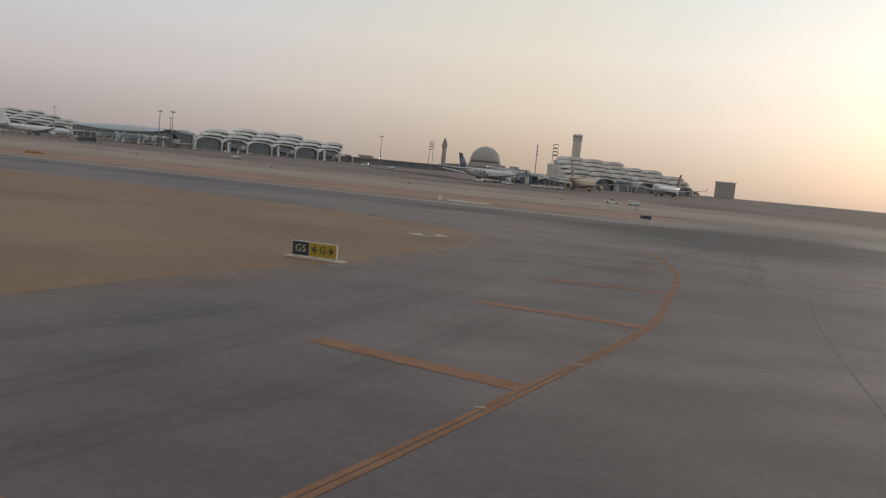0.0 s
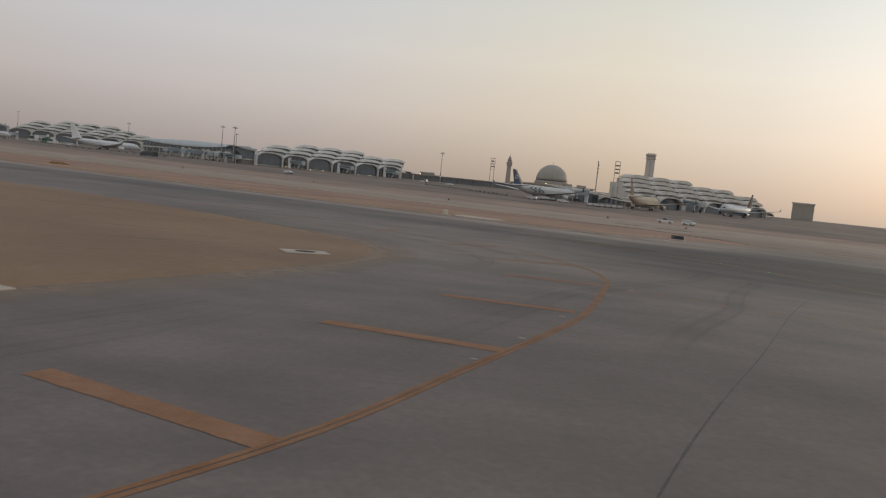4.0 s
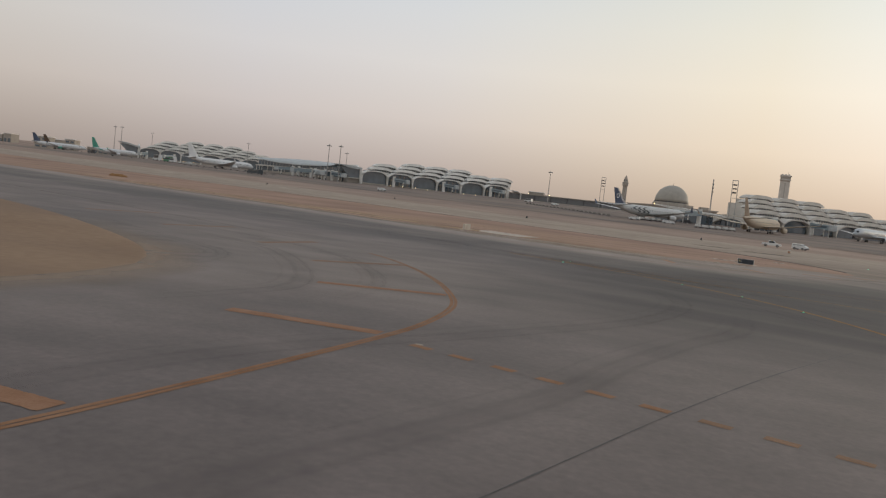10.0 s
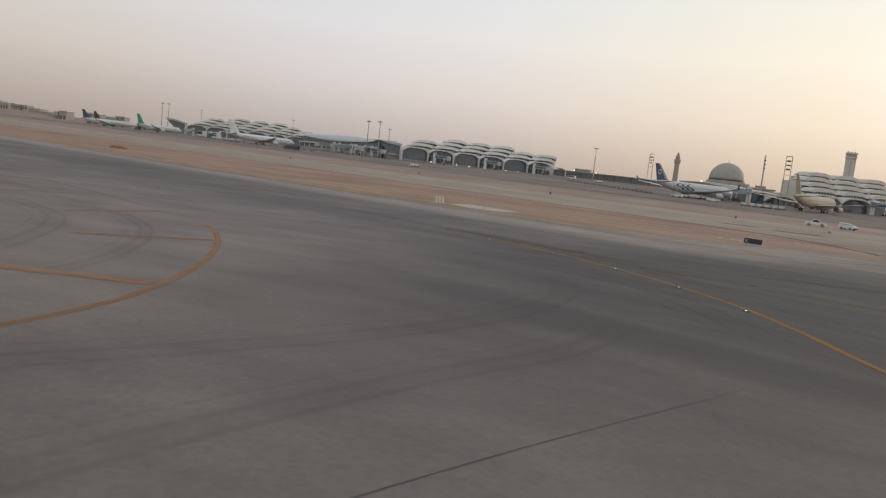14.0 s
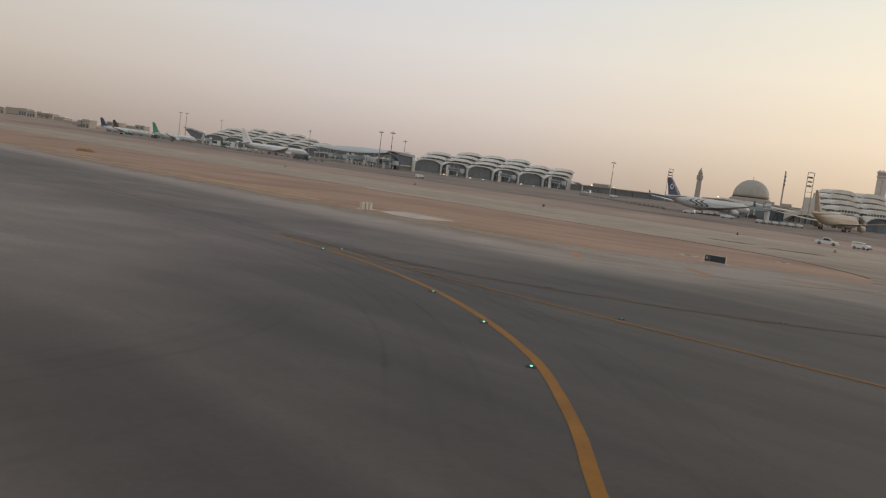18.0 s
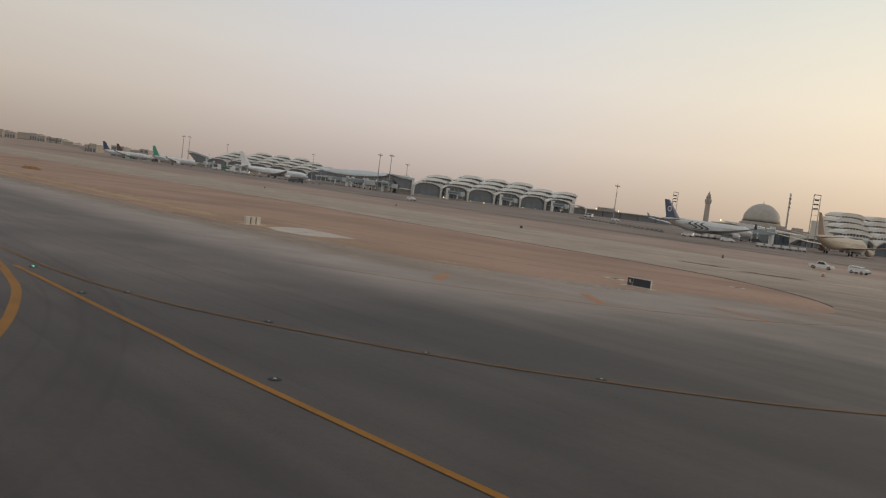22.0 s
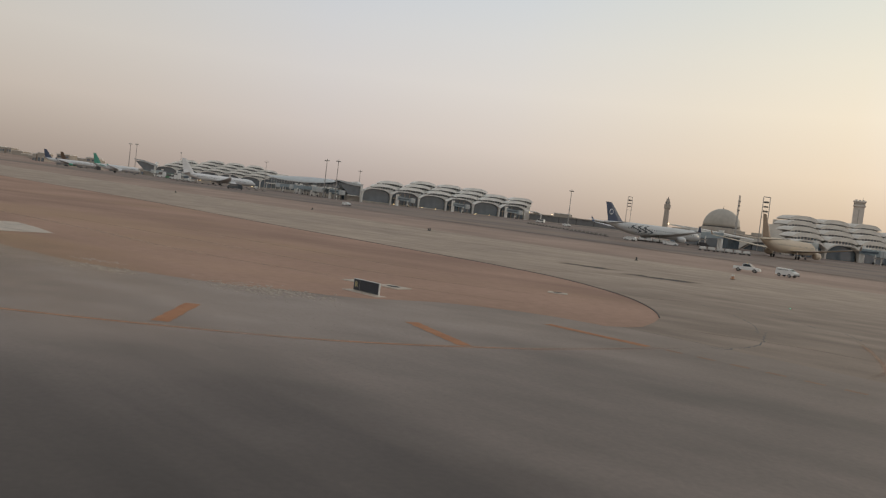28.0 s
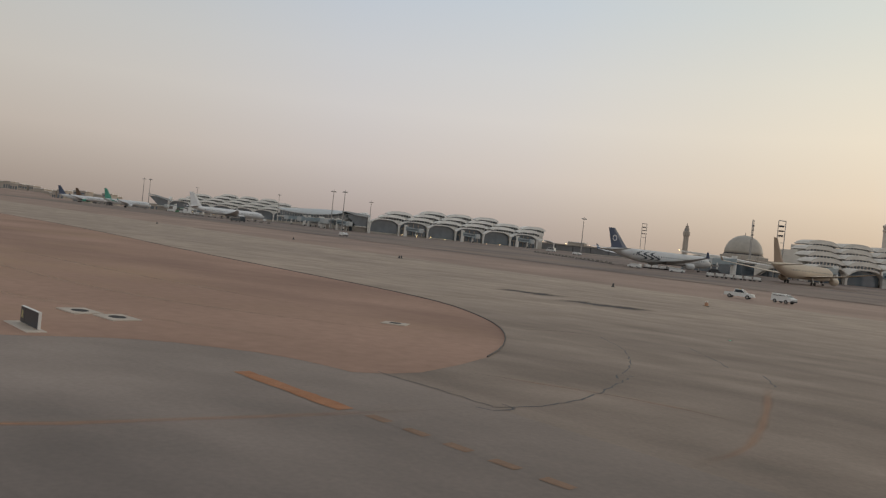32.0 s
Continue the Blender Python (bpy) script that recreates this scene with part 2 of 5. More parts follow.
SAND = patches(mat("desert_sand", (0.345, 0.248, 0.197), 0.86, vary=0.2, scale=0.05, fine=30, bump=0.3, tint=(0.37, 0.268, 0.212)), (0.265, 0.195, 0.163), 0.03, 0.45, 0.65, 0.8)
SAND_ISLAND = patches(mat("ochre_graded_sand", (0.30, 0.19, 0.118), 0.9, vary=0.2, scale=0.07, fine=25, bump=0.3, tint=(0.315, 0.215, 0.14)), (0.215, 0.145, 0.105), 0.06, 0.45, 0.7, 0.7)
SAND_RED = patches(patches(mat("reddish_graded_sand", (0.352, 0.224, 0.165), 0.92, vary=0.18, scale=0.07, fine=25, bump=0.3, tint=(0.385, 0.247, 0.184)), (0.40, 0.265, 0.17), 0.05, 0.46, 0.68, 0.6), (0.25, 0.155, 0.12), 0.06, 0.46, 0.68, 0.75)
# the hearts along the taxi route also paint in vignetting near the viewpoint
ASPHALT = across(mat("dusty_asphalt", (0.142, 0.114, 0.106), 0.70, vary=0.15, scale=0.06, fine=60, bump=0.06, tint=(0.179, 0.144, 0.13)), 84, 102, (0.0435, 0.036, 0.034), band_amount=0.72, heart=(((34, 81), 9, 26, 1.0), ((40, 94), 4, 18, 0.8), ((45.5, 105), 4, 15, 0.35), ((50, 113.5), 3, 13, 0.28), ((28, 68), 3, 21, 0.75)), pale=(((2, 65), 6, 26, 0.5), ((17, 66), 4, 16, 0.45)))
# the broad dark heart at the near end partly paints in vignetting
CONCRETE = across(mat("old_concrete", (0.405, 0.322, 0.254), 0.85, vary=0.16, scale=0.08, fine=25, bump=0.1), 166, 200, (0.225, 0.178, 0.145), 12, 0.05, None, band_amount=0.28, heart=(((52, 130), 10, 46, 0.95),))
APRON = patches(patches(mat("apron_concrete", (0.245, 0.19, 0.158), 0.85, vary=0.15, scale=0.03, fine=20), (0.145, 0.118, 0.108), 0.035, 0.45, 0.62, 0.7), (0.30, 0.22, 0.165), 0.02, 0.55, 0.7, 0.7)
ASPHALT.node_tree.nodes["Principled BSDF"].inputs["Specular IOR Level"].default_value = 0.35
for m_ in (SAND, SAND_ISLAND, SAND_RED, CONCRETE, APRON):
    m_.node_tree.nodes["Principled BSDF"].inputs["Specular IOR Level"].default_value = 0.2
PAINT = mat("worn_orange_paint", (0.31, 0.145, 0.065), 0.8, vary=0.3, scale=0.9, fine=14, tint=(0.275, 0.155, 0.09))
PAINT_STRIPE = mat("chipped_orange_paint", (0.345, 0.16, 0.078), 0.8, vary=0.3, scale=1.4, fine=12, tint=(0.29, 0.165, 0.1))
PAINT_ORANGE = mat("orange_stripe_paint", (0.42, 0.18, 0.08), 0.75, vary=0.3, scale=1.6, fine=9, tint=(0.35, 0.172, 0.09))
PAINT_YELLOW = mat("yellow_line_paint", (0.27, 0.113, 0.009), 0.65, vary=0.2, scale=1.0, fine=10)
PAINT_FADED = mat("faded_line_paint", (0.25, 0.145, 0.085), 0.75, vary=0.25, scale=1.5, fine=8)
PAINT_WASHED = mat("washed_out_orange_paint", (0.255, 0.16, 0.105), 0.75, vary=0.2, scale=1.5, fine=8)
PAINT_THIN = mat("thin_line_paint", (0.175, 0.092, 0.034), 0.75, vary=0.3, scale=1.5, fine=8)
for m_ in (PAINT, PAINT_STRIPE, PAINT_ORANGE, PAINT_YELLOW, PAINT_FADED, PAINT_WASHED, PAINT_THIN):
    m_.node_tree.nodes["Principled BSDF"].inputs["Specular IOR Level"].default_value = 0.2


def faint(name, color, strength):
    """A soft-edged stain for ribbons: it fades towards both sides and breaks up along its length."""
    m = mat(name, color, 0.85, vary=0.1, scale=0.5)
    n, l = m.node_tree.nodes, m.node_tree.links
    uv = n.new("ShaderNodeUVMap")
    sep = n.new("ShaderNodeSeparateXYZ")
    l.new(uv.outputs[0], sep.inputs[0])
    tri = n.new("ShaderNodeMath")
    tri.operation = "PINGPONG"
    tri.inputs[1].default_value = 0.5
    l.new(sep.outputs["X"], tri.inputs[0])
    no = n.new("ShaderNodeTexNoise")
    no.inputs["Scale"].default_value, no.inputs["Detail"].default_value = 0.15, 5
    co = n.new("ShaderNodeTexCoord")
    l.new(co.outputs["Object"], no.inputs["Vector"])
    mr = n.new("ShaderNodeMapRange")
    mr.inputs["From Min"].default_value, mr.inputs["From Max"].default_value = 0.1, 0.5
    l.new(no.outputs["Fac"], mr.inputs["Value"])
    mul = n.new("ShaderNodeMath")
    mul.operation = "MULTIPLY"
    l.new(tri.outputs[0], mul.inputs[0])
    l.new(mr.outputs[0], mul.inputs[1])
    ends = n.new("ShaderNodeMath")
    ends.operation = "PINGPONG"
    ends.inputs[1].default_value = 0.5
    l.new(sep.outputs["Y"], ends.inputs[0])
    fade = n.new("ShaderNodeMapRange")
    fade.interpolation_type = "SMOOTHSTEP"
    fade.inputs["From Max"].default_value = 0.3
    l.new(ends.outputs[0], fade.inputs["Value"])
    rest = n.new("ShaderNodeMath")
    rest.operation = "MULTIPLY"
    l.new(mul.outputs[0], rest.inputs[0])
    l.new(fade.outputs[0], rest.inputs[1])
    k = n.new("ShaderNodeMath")
    k.operation = "MULTIPLY"
    k.inputs[1].default_value = 2 * strength
    l.new(rest.outputs[0], k.inputs[0])
    l.new(k.outputs[0], n["Principled BSDF"].inputs["Alpha"])
    return m


TYRE = faint("tyre_rubber_stain", (0.05, 0.044, 0.043), 0.065)
PAINT_DEEP = mat("deep_yellow_line_paint", (0.285, 0.122, 0.012), 0.7, vary=0.22, scale=1.0, fine=10)
PAINT_DEEP.node_tree.nodes["Principled BSDF"].inputs["Specular IOR Level"].default_value = 0.2
FADED = faint("faded_orange_line", (0.52, 0.27, 0.14), 0.75)
FADED_OLD = faint("nearly_gone_orange_line", (0.55, 0.30, 0.17), 0.4)
OCHRE = faint("ochre_sand_drift", (0.56, 0.385, 0.225), 0.7)
TRACK = faint("wheel_track_in_sand", (0.58, 0.41, 0.29), 0.4)
OIL = faint("oil_stain", (0.05, 0.045, 0.05), 0.9)
DUST = faint("blown_sand", (0.41, 0.30, 0.215), 0.6)
JOINT = mat("slab_joint_filler", (0.25, 0.2, 0.155), 0.8, vary=0.3, scale=2)
SPOIL = mat("yellow_spoil", (0.30, 0.16, 0.06), 0.9, vary=0.25, scale=2)
GREEN_PAINT = mat("green_vehicle_paint", (0.05, 0.22, 0.10), 0.5, vary=0.1, scale=1)
SEAL_AND_SHADE = mat("thin_sealant_and_edge_shade", (0.08, 0.07, 0.066), 0.7, vary=0.3, scale=3)
SEAL = mat("joint_sealant", (0.045, 0.04, 0.038), 0.6, vary=0.3, scale=3)
WHITE_SLAB = mat("pale_cast_concrete", (0.42, 0.36, 0.295), 0.8, vary=0.15, scale=2, fine=6)
HEADWALL = mat("weathered_white_concrete", (0.58, 0.52, 0.45), 0.8, vary=0.12, scale=2, fine=8)
PAD_SLAB = mat("bleached_concrete", (0.50, 0.43, 0.36), 0.8, vary=0.15, scale=1.2, fine=8)
SAND_PALE = mat("pale_gravel_stone", (0.44, 0.375, 0.315), 0.9, vary=0.2, scale=3)
SHELL = mat("white_shell_concrete", (0.80, 0.775, 0.73), 0.75, vary=0.12, scale=0.2, fine=15)
# beige, duller than SHELL; on the east terminal it also stands in for haze
SHELL_DUSK = mat("beige_shell_concrete", (0.66, 0.615, 0.555), 0.8, vary=0.12, scale=0.2, fine=15)
SHELL_GREY = mat("grey_roof_metal", (0.50, 0.52, 0.52), 0.5, 0.1, vary=0.12, scale=0.2, fine=15)
LOUVRE = mat("grey_louvre_panels", (0.19, 0.19, 0.195), 0.5, vary=0.2, scale=0.4)
# dark copy of the glass; the slots' shade is put into its colour
WINDOW_DARK = mat("shaded_window_glass", (0.045, 0.052, 0.06), 0.3, vary=0.2, scale=1)
# distant glass lightened and given a high IOR to stand in for haze
GLASS_DARK = mat("hazy_facade_glass", (0.105, 0.14, 0.17), 0.2, vary=0.25, scale=0.3)
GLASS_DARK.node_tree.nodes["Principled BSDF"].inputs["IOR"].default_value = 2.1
FACADE = mat("beige_stone", (0.42, 0.375, 0.325), 0.85, vary=0.12, scale=0.3)
# dome grey raised in tone to imitate the haze before the mosque
DOME = mat("dome_bronze_grey", (0.42, 0.385, 0.335), 0.6, vary=0.12, scale=0.3)
STEEL = mat("galvanised_steel", (0.36, 0.35, 0.34), 0.5, 0.6, vary=0.12, scale=2)
DARK_STEEL = mat("dark_steel", (0.06, 0.06, 0.065), 0.5, 0.4, vary=0.2, scale=2)
WHITE_PAINT = mat("white_aircraft_paint", (0.74, 0.74, 0.74), 0.35, vary=0.05, scale=0.4)
CREAM_PAINT = mat("cream_aircraft_paint", (0.58, 0.50, 0.40), 0.8, vary=0.06, scale=0.4)
CREAM_PAINT.node_tree.nodes["Principled BSDF"].inputs["Specular IOR Level"].default_value = 0.15
SILVER_PAINT = mat("silver_aircraft_paint", (0.50, 0.52, 0.54), 0.35, 0.3, vary=0.06, scale=0.4)
# navy made paler, so that haze on the distant fins is in the colour
FIN_BLUE = mat("hazy_navy_paint", (0.075, 0.097, 0.155), 0.4, vary=0.1, scale=1)
# white paint greyed to carry the shadow side of the blue-tailed airliner
SHADED_PAINT = mat("shaded_white_aircraft_paint", (0.56, 0.565, 0.56), 0.4, vary=0.08, scale=0.4)
INK = mat("dark_slate_paint", (0.035, 0.045, 0.055), 0.5, vary=0.1, scale=1)
TEAL = mat("teal_paint", (0.09, 0.34, 0.25), 0.4, vary=0.1, scale=1)
BROWN_PAINT = mat("sand_brown_paint", (0.13, 0.08, 0.05), 0.65, vary=0.1, scale=1)
PALE_BLUE = mat("pale_blue_panels", (0.27, 0.325, 0.35), 0.4, vary=0.12, scale=0.5)
PIT_LID = mat("cast_iron_lid", (0.03, 0.028, 0.027), 0.9, vary=0.25, scale=4)
BARRIER = mat("dusty_barrier_concrete", (0.24, 0.215, 0.19), 0.85, vary=0.2, scale=1)
RUBBER = mat("black_rubber", (0.02, 0.02, 0.02), 0.8, vary=0.2, scale=4)
SIGN_BLACK = mat("sign_black", (0.033, 0.042, 0.056), 0.4, vary=0.15, scale=3)
SIGN_YELLOW = mat("sign_yellow", (0.46, 0.31, 0.025), 0.4, vary=0.08, scale=3)
SIGN_PALE = mat("sign_pale_yellow", (0.62, 0.56, 0.30), 0.5, vary=0.08, scale=3)
SIGN_WHITE = mat("sign_white", (0.70, 0.69, 0.66), 0.5, vary=0.08, scale=3)
CAR_WHITE = mat("white_car_paint", (0.70, 0.70, 0.69), 0.3, vary=0.04, scale=1)
CAR_GLASS = mat("car_glass", (0.02, 0.025, 0.03), 0.1, vary=0.1, scale=1)
CABIN_GLASS = mat("cabin_window_glass", (0.13, 0.14, 0.15), 0.6, vary=0.1, scale=1)
RUST_ORANGE = mat("marker_orange", (0.42, 0.22, 0.12), 0.6, vary=0.12, scale=2)
YELLOW_PAINT = mat("yellow_equipment_paint", (0.60, 0.40, 0.04), 0.5, vary=0.1, scale=1)
LAMP_WARM = mat("lit_lamp", (1.0, 0.72, 0.35), emit=4.0)
LAMP_GREEN = mat("lit_green_lamp", (0.16, 0.9, 0.55), emit=2.0)


# ---- mesh helpers ----
def level(y):
    """Height of the ground: level round the taxiways, then a gentle rise to the terminal apron."""
    s = (min(y, 620.0) - 245.0) / 12.0
    return 0.0177 * 12.0 * (s if s > 30 else math.log1p(math.exp(s)))


def part(name, bm, material, parent=None, label="", smooth=False):
    me = bpy.data.meshes.new(name)
    bm.normal_update()
    bm.to_mesh(me)
    bm.free()
    me.materials.append(material)
    if smooth:
        for p in me.polygons:
            p.use_smooth = True
    ob = new(name, me)
    if parent:
        ob.parent = parent
    if label:
        ob["label"] = label
    return ob


def share(name, src, m, parent):
    """Another object on the same mesh."""
    ob = new(name, src.data)
    ob.parent = parent
    ob.matrix_basis = m
    return ob


def thing(name, m, label, category, group="", kind=""):
    ob = new(name)
    ob.matrix_basis = m
    return tagged(ob, label, category, group, kind)


def quad(bm, *pts):
    return bm.faces.new([bm.verts.new(p) for p in pts])


def box(bm, x0, y0, z0, x1, y1, z1, bevel=0.0, taper=1.0):
    cx, cy = (x0 + x1) / 2, (y0 + y1) / 2
    def at(x, y, z, k):
        return bm.verts.new((cx + (x - cx) * k, cy + (y - cy) * k, z))
    a = [at(x, y, z0, 1) for x, y in ((x0, y0), (x1, y0), (x1, y1), (x0, y1))]
    b = [at(x, y, z1, taper) for x, y in ((x0, y0), (x1, y0), (x1, y1), (x0, y1))]
    fs = [bm.faces.new(a[::-1]), bm.faces.new(b)]
    fs += [bm.faces.new((a[i], a[(i + 1) % 4], b[(i + 1) % 4], b[i])) for i in range(4)]
    if bevel:
        es = list({e for f in fs for e in f.edges})
        bmesh.ops.bevel(bm, geom=es, offset=bevel, segments=1, affect="EDGES", profile=0.5)
    return bm


def boxm(*a, **k):
    return box(bmesh.new(), *a, **k)


def tube(bm, p, q, r0, r1=None, sides=8, caps=True):
    p, q, r1 = Vector(p), Vector(q), r0 if r1 is None else r1
    turn = (q - p).to_track_quat("Z", "Y").to_matrix()
    rings = []
    for c, r in ((p, r0), (q, r1)):
        rings.append([bm.verts.new(c + turn @ Vector((r * math.cos(a), r * math.sin(a), 0))) for a in (math.tau * i / sides for i in range(sides))])
    for i in range(sides):
        bm.faces.new((rings[0][i], rings[0][(i + 1) % sides], rings[1][(i + 1) % sides], rings[1][i]))
    if caps:
        bm.faces.new(rings[0][::-1])
        bm.faces.new(rings[1])
    return bm


def tubem(*a, **k):
    return tube(bmesh.new(), *a, **k)


def loft(bm, rings, caps=True):
    """Rings of equally many points, joined one after another."""
    vs = [[bm.verts.new(p) for p in ring] for ring in rings]
    k = len(vs[0])
    for a, b in zip(vs, vs[1:]):
        for i in range(k):
            bm.faces.new((a[i], a[(i + 1) % k], b[(i + 1) % k], b[i]))
    if caps:
        bm.faces.new(vs[0][::-1])
        bm.faces.new(vs[-1])
    return bm


def oval(x, cy, cz, ry, rz, sides=20):
    return [(x, cy + ry * math.cos(a), cz + rz * math.sin(a)) for a in (math.tau * i / sides for i in range(sides))]


def sheet(name, material, edge_a, edge_b, dz, rows=1, parent=None):
    """Ground cover between two lines of equally many points, laid dz over the ground."""
    bm = bmesh.new()
    grid = []
    for (ax, ay), (bx, by) in zip(edge_a, edge_b):
        col = []
        for j in range(rows + 1):
            x, y = ax + (bx - ax) * j / rows, ay + (by - ay) * j / rows
            col.append(bm.verts.new((x, y, level(y) + dz)))
        grid.append(col)
    for a, b in zip(grid, grid[1:]):
        for j in range(rows):
            f = bm.faces.new((a[j], a[j + 1], b[j + 1], b[j]))
            if f.calc_area() and f.normal.z < 0:
                f.normal_flip()
    bmesh.ops.recalc_face_normals(bm, faces=bm.faces)
    return part(name, bm, material, parent)


def gpoint(along, n):
    """A place by its distance along taxiway G (west of the crossing) and across it."""
    return (DG.x * along + NG.x * n, DG.y * along + NG.y * n)


def smooth_line(ctrl, step=1.0):
    """A smooth curve through control points (Catmull-Rom), as points about step apart."""
    pts = [Vector(p) for p in ctrl]
    pts = [2 * pts[0] - pts[1], *pts, 2 * pts[-1] - pts[-2]]
    out = []
    for a, b, c, d in zip(pts, pts[1:], pts[2:], pts[3:]):
        k = max(2, int((c - b).length / step))
        for i in range(k):
            t = i / k
            out.append(0.5 * (2 * b + (c - a) * t + (2 * a - 5 * b + 4 * c - d) * t * t + (3 * b - a - 3 * c + d) * t**3))
    return out + [pts[-2]]


def ribbon(name, material, line, width, dz, offset=0.0, parent=None, ragged=0.0):
    """A painted or poured line along points on the ground."""
    bm = bmesh.new()
    uv = bm.loops.layers.uv.new("UVMap")
    prev = None
    for i, p in enumerate(line):
        t = (line[min(i + 1, len(line) - 1)] - line[max(i - 1, 0)]).normalized()
        s = Vector((-t.y, t.x))
        w = width / 2 * (1 + ragged * random.uniform(-1, 1))
        a, b = p + s * (offset + w), p + s * (offset - w)
        pair = bm.verts.new((*a, level(a.y) + dz)), bm.verts.new((*b, level(b.y) + dz))
        if prev:
            f = bm.faces.new((prev[0], prev[1], pair[1], pair[0]))
            for loop, u in zip(f.loops, ((0, i - 1), (1, i - 1), (1, i), (0, i))):
                loop[uv].uv = (u[0], u[1] / (len(line) - 1))
        prev = pair
    return part(name, bm, material, parent)


def words(name, text, size, material, m, parent):
    """Raised lettering in the built-in font, as a mesh."""
    cu = bpy.data.curves.new(name, "FONT")
    cu.body, cu.size, cu.extrude = text, size, 0.004
    cu.align_x, cu.align_y = "CENTER", "CENTER"
    tmp = bpy.data.objects.new(name, cu)
    scene.collection.objects.link(tmp)
    me = bpy.data.meshes.new_from_object(tmp.evaluated_get(bpy.context.evaluated_depsgraph_get()))
    bpy.data.objects.remove(tmp)
    me.materials.clear()
    me.materials.append(material)
    ob = new(name, me)
    ob.parent = parent
    ob.matrix_basis = m
    return ob


# ---- ground and pavements ----
bm = bmesh.new()
ys = [-2500, -300, 0, 150, 190, 205, 215, 225, 235, 245, 255, 265, 275, 290, 310, 340, 400, 500, 610, 619, 621, 640, 700, 780, 860, 1000, 2000, 4500]
xs = [-4000, -1500, -1000, -850, -700, -600, -300, 0, 300, 700, 1500, 4000]
swell = lambda x, y: 9.5 * min(1, max(0, (-580 - x) / 280)) * min(1, max(0, (y - 640) / 220))  # the land rises to the west
grid = [[bm.verts.new((x, y, level(y) + swell(x, y) - 0.08)) for x in xs] for y in ys]
for a, b in zip(grid, grid[1:]):
    for i in range(len(xs) - 1):
        bm.faces.new((a[i], a[i + 1], b[i + 1], b[i]))
tagged(part("ground", bm, SAND), "pale brown desert sand reaching the horizon", "ground", kind="structure")

rows_g = [-160 + 20 * i for i in range(51)]
tagged(sheet("road", ASPHALT, [gpoint(a, -150) for a in rows_g], [gpoint(a, 131.2) for a in rows_g], 0.0, 28), "dusty grey asphalt taxiways with dark rubber streaks", "taxiway", kind="structure")
tagged(sheet("concrete_taxiway", CONCRETE, [gpoint(a, 131.2) for a in rows_g], [gpoint(a, 222) for a in rows_g], 0.0, 16), "pale concrete taxiway with sealed joints", "taxiway", kind="structure")
tagged(sheet("apron", APRON, [gpoint(a, 286) for a in rows_g], [gpoint(a, 640) for a in rows_g], 0.0, 40), "grey concrete apron before the terminals", "apron", kind="structure")


def island(name, outline, label, dz=0.012, material=SAND_ISLAND):
    """A filled patch that thins out to its edge."""
    bm = bmesh.new()
    outer = [bm.verts.new((p.x, p.y, level(p.y) + 0.004)) for p in outline]
    k = len(outline)
    inner = []
    for i, p in enumerate(outline):
        t = (outline[(i + 1) % k] - outline[i - 1]).normalized()
        q = p + Vector((-t.y, t.x)) * 1.1
        inner.append(bm.verts.new((q.x, q.y, level(q.y) + dz)))
    for i in range(k):
        bm.faces.new((outer[i], outer[(i + 1) % k], inner[(i + 1) % k], inner[i]))
    f = bm.faces.new(inner)
    bmesh.ops.triangulate(bm, faces=[f])
    bmesh.ops.recalc_face_normals(bm, faces=bm.faces)
    return tagged(part(name, bm, material), label, "ground", kind="structure")


V2 = lambda *p: [Vector(q) for q in p]
near_edge = smooth_line(V2((-40, -60), (-22, -8), (-10.57, 19.31), (-6.97, 26.72), (-3.8, 32.13), (-0.44, 40.26), (2.04, 48.13), (2.65, 54.37), (1.03, 59.35), (-5.06, 65.83), (-17.66, 75.08), (-31.7, 82.88)), 2.0)
far_rows = [95] + [10 * i for i in range(10, 100)]
isl = island("sand_island", near_edge + V2(gpoint(100, 60.5), gpoint(100, -60)), "light brown graded sand between two taxiways")
sheet("far_sand", SAND_ISLAND, [gpoint(a, -60) for a in far_rows], [gpoint(a, 60.5) for a in far_rows], 0.014, 10, isl)
tip_front = smooth_line(V2(gpoint(60, 110.3), (-13.13, 128.82), (-1.86, 123.74), (10.99, 119.74), (21.11, 116.66), (25.03, 116.67), (29.16, 117.33), (31.39, 118.62), (33.62, 119.41), (36.65, 122.8), (40.11, 123.83), (43.77, 123.53), (45.18, 125.34)), 1.0)
for i, p in enumerate(tip_front[3:-3]):
    p += NG * 0.7 * noise.noise((0.17 * i, 3.3, 0)) + NG * 0.12 * noise.noise((0.9 * i, 7.7, 0))
tip_edge = tip_front[:-1] + smooth_line(V2((45.18, 125.34), (45.6, 130.6), (44.42, 136.9), (41.85, 143.3), gpoint(31, 151.9), gpoint(38, 153.9), gpoint(46, 155.0), gpoint(58, 156.0), gpoint(76, 157.6), gpoint(99, 160.2)), 2.0)
isl = island("sand_island", tip_edge + V2(gpoint(100, 160.3), gpoint(100, 109.8)), "reddish brown sand between asphalt and concrete taxiways", 0.012, SAND_RED)
far_edge = [160.0 + 10.0 * (1 - math.exp(-max(0, a - 97) / 60.0)) for a in far_rows]
sheet("far_sand", SAND_RED, [gpoint(a, 109.8) for a in far_rows], [gpoint(a, n) for a, n in zip(far_rows, far_edge)], 0.014, 8, isl)

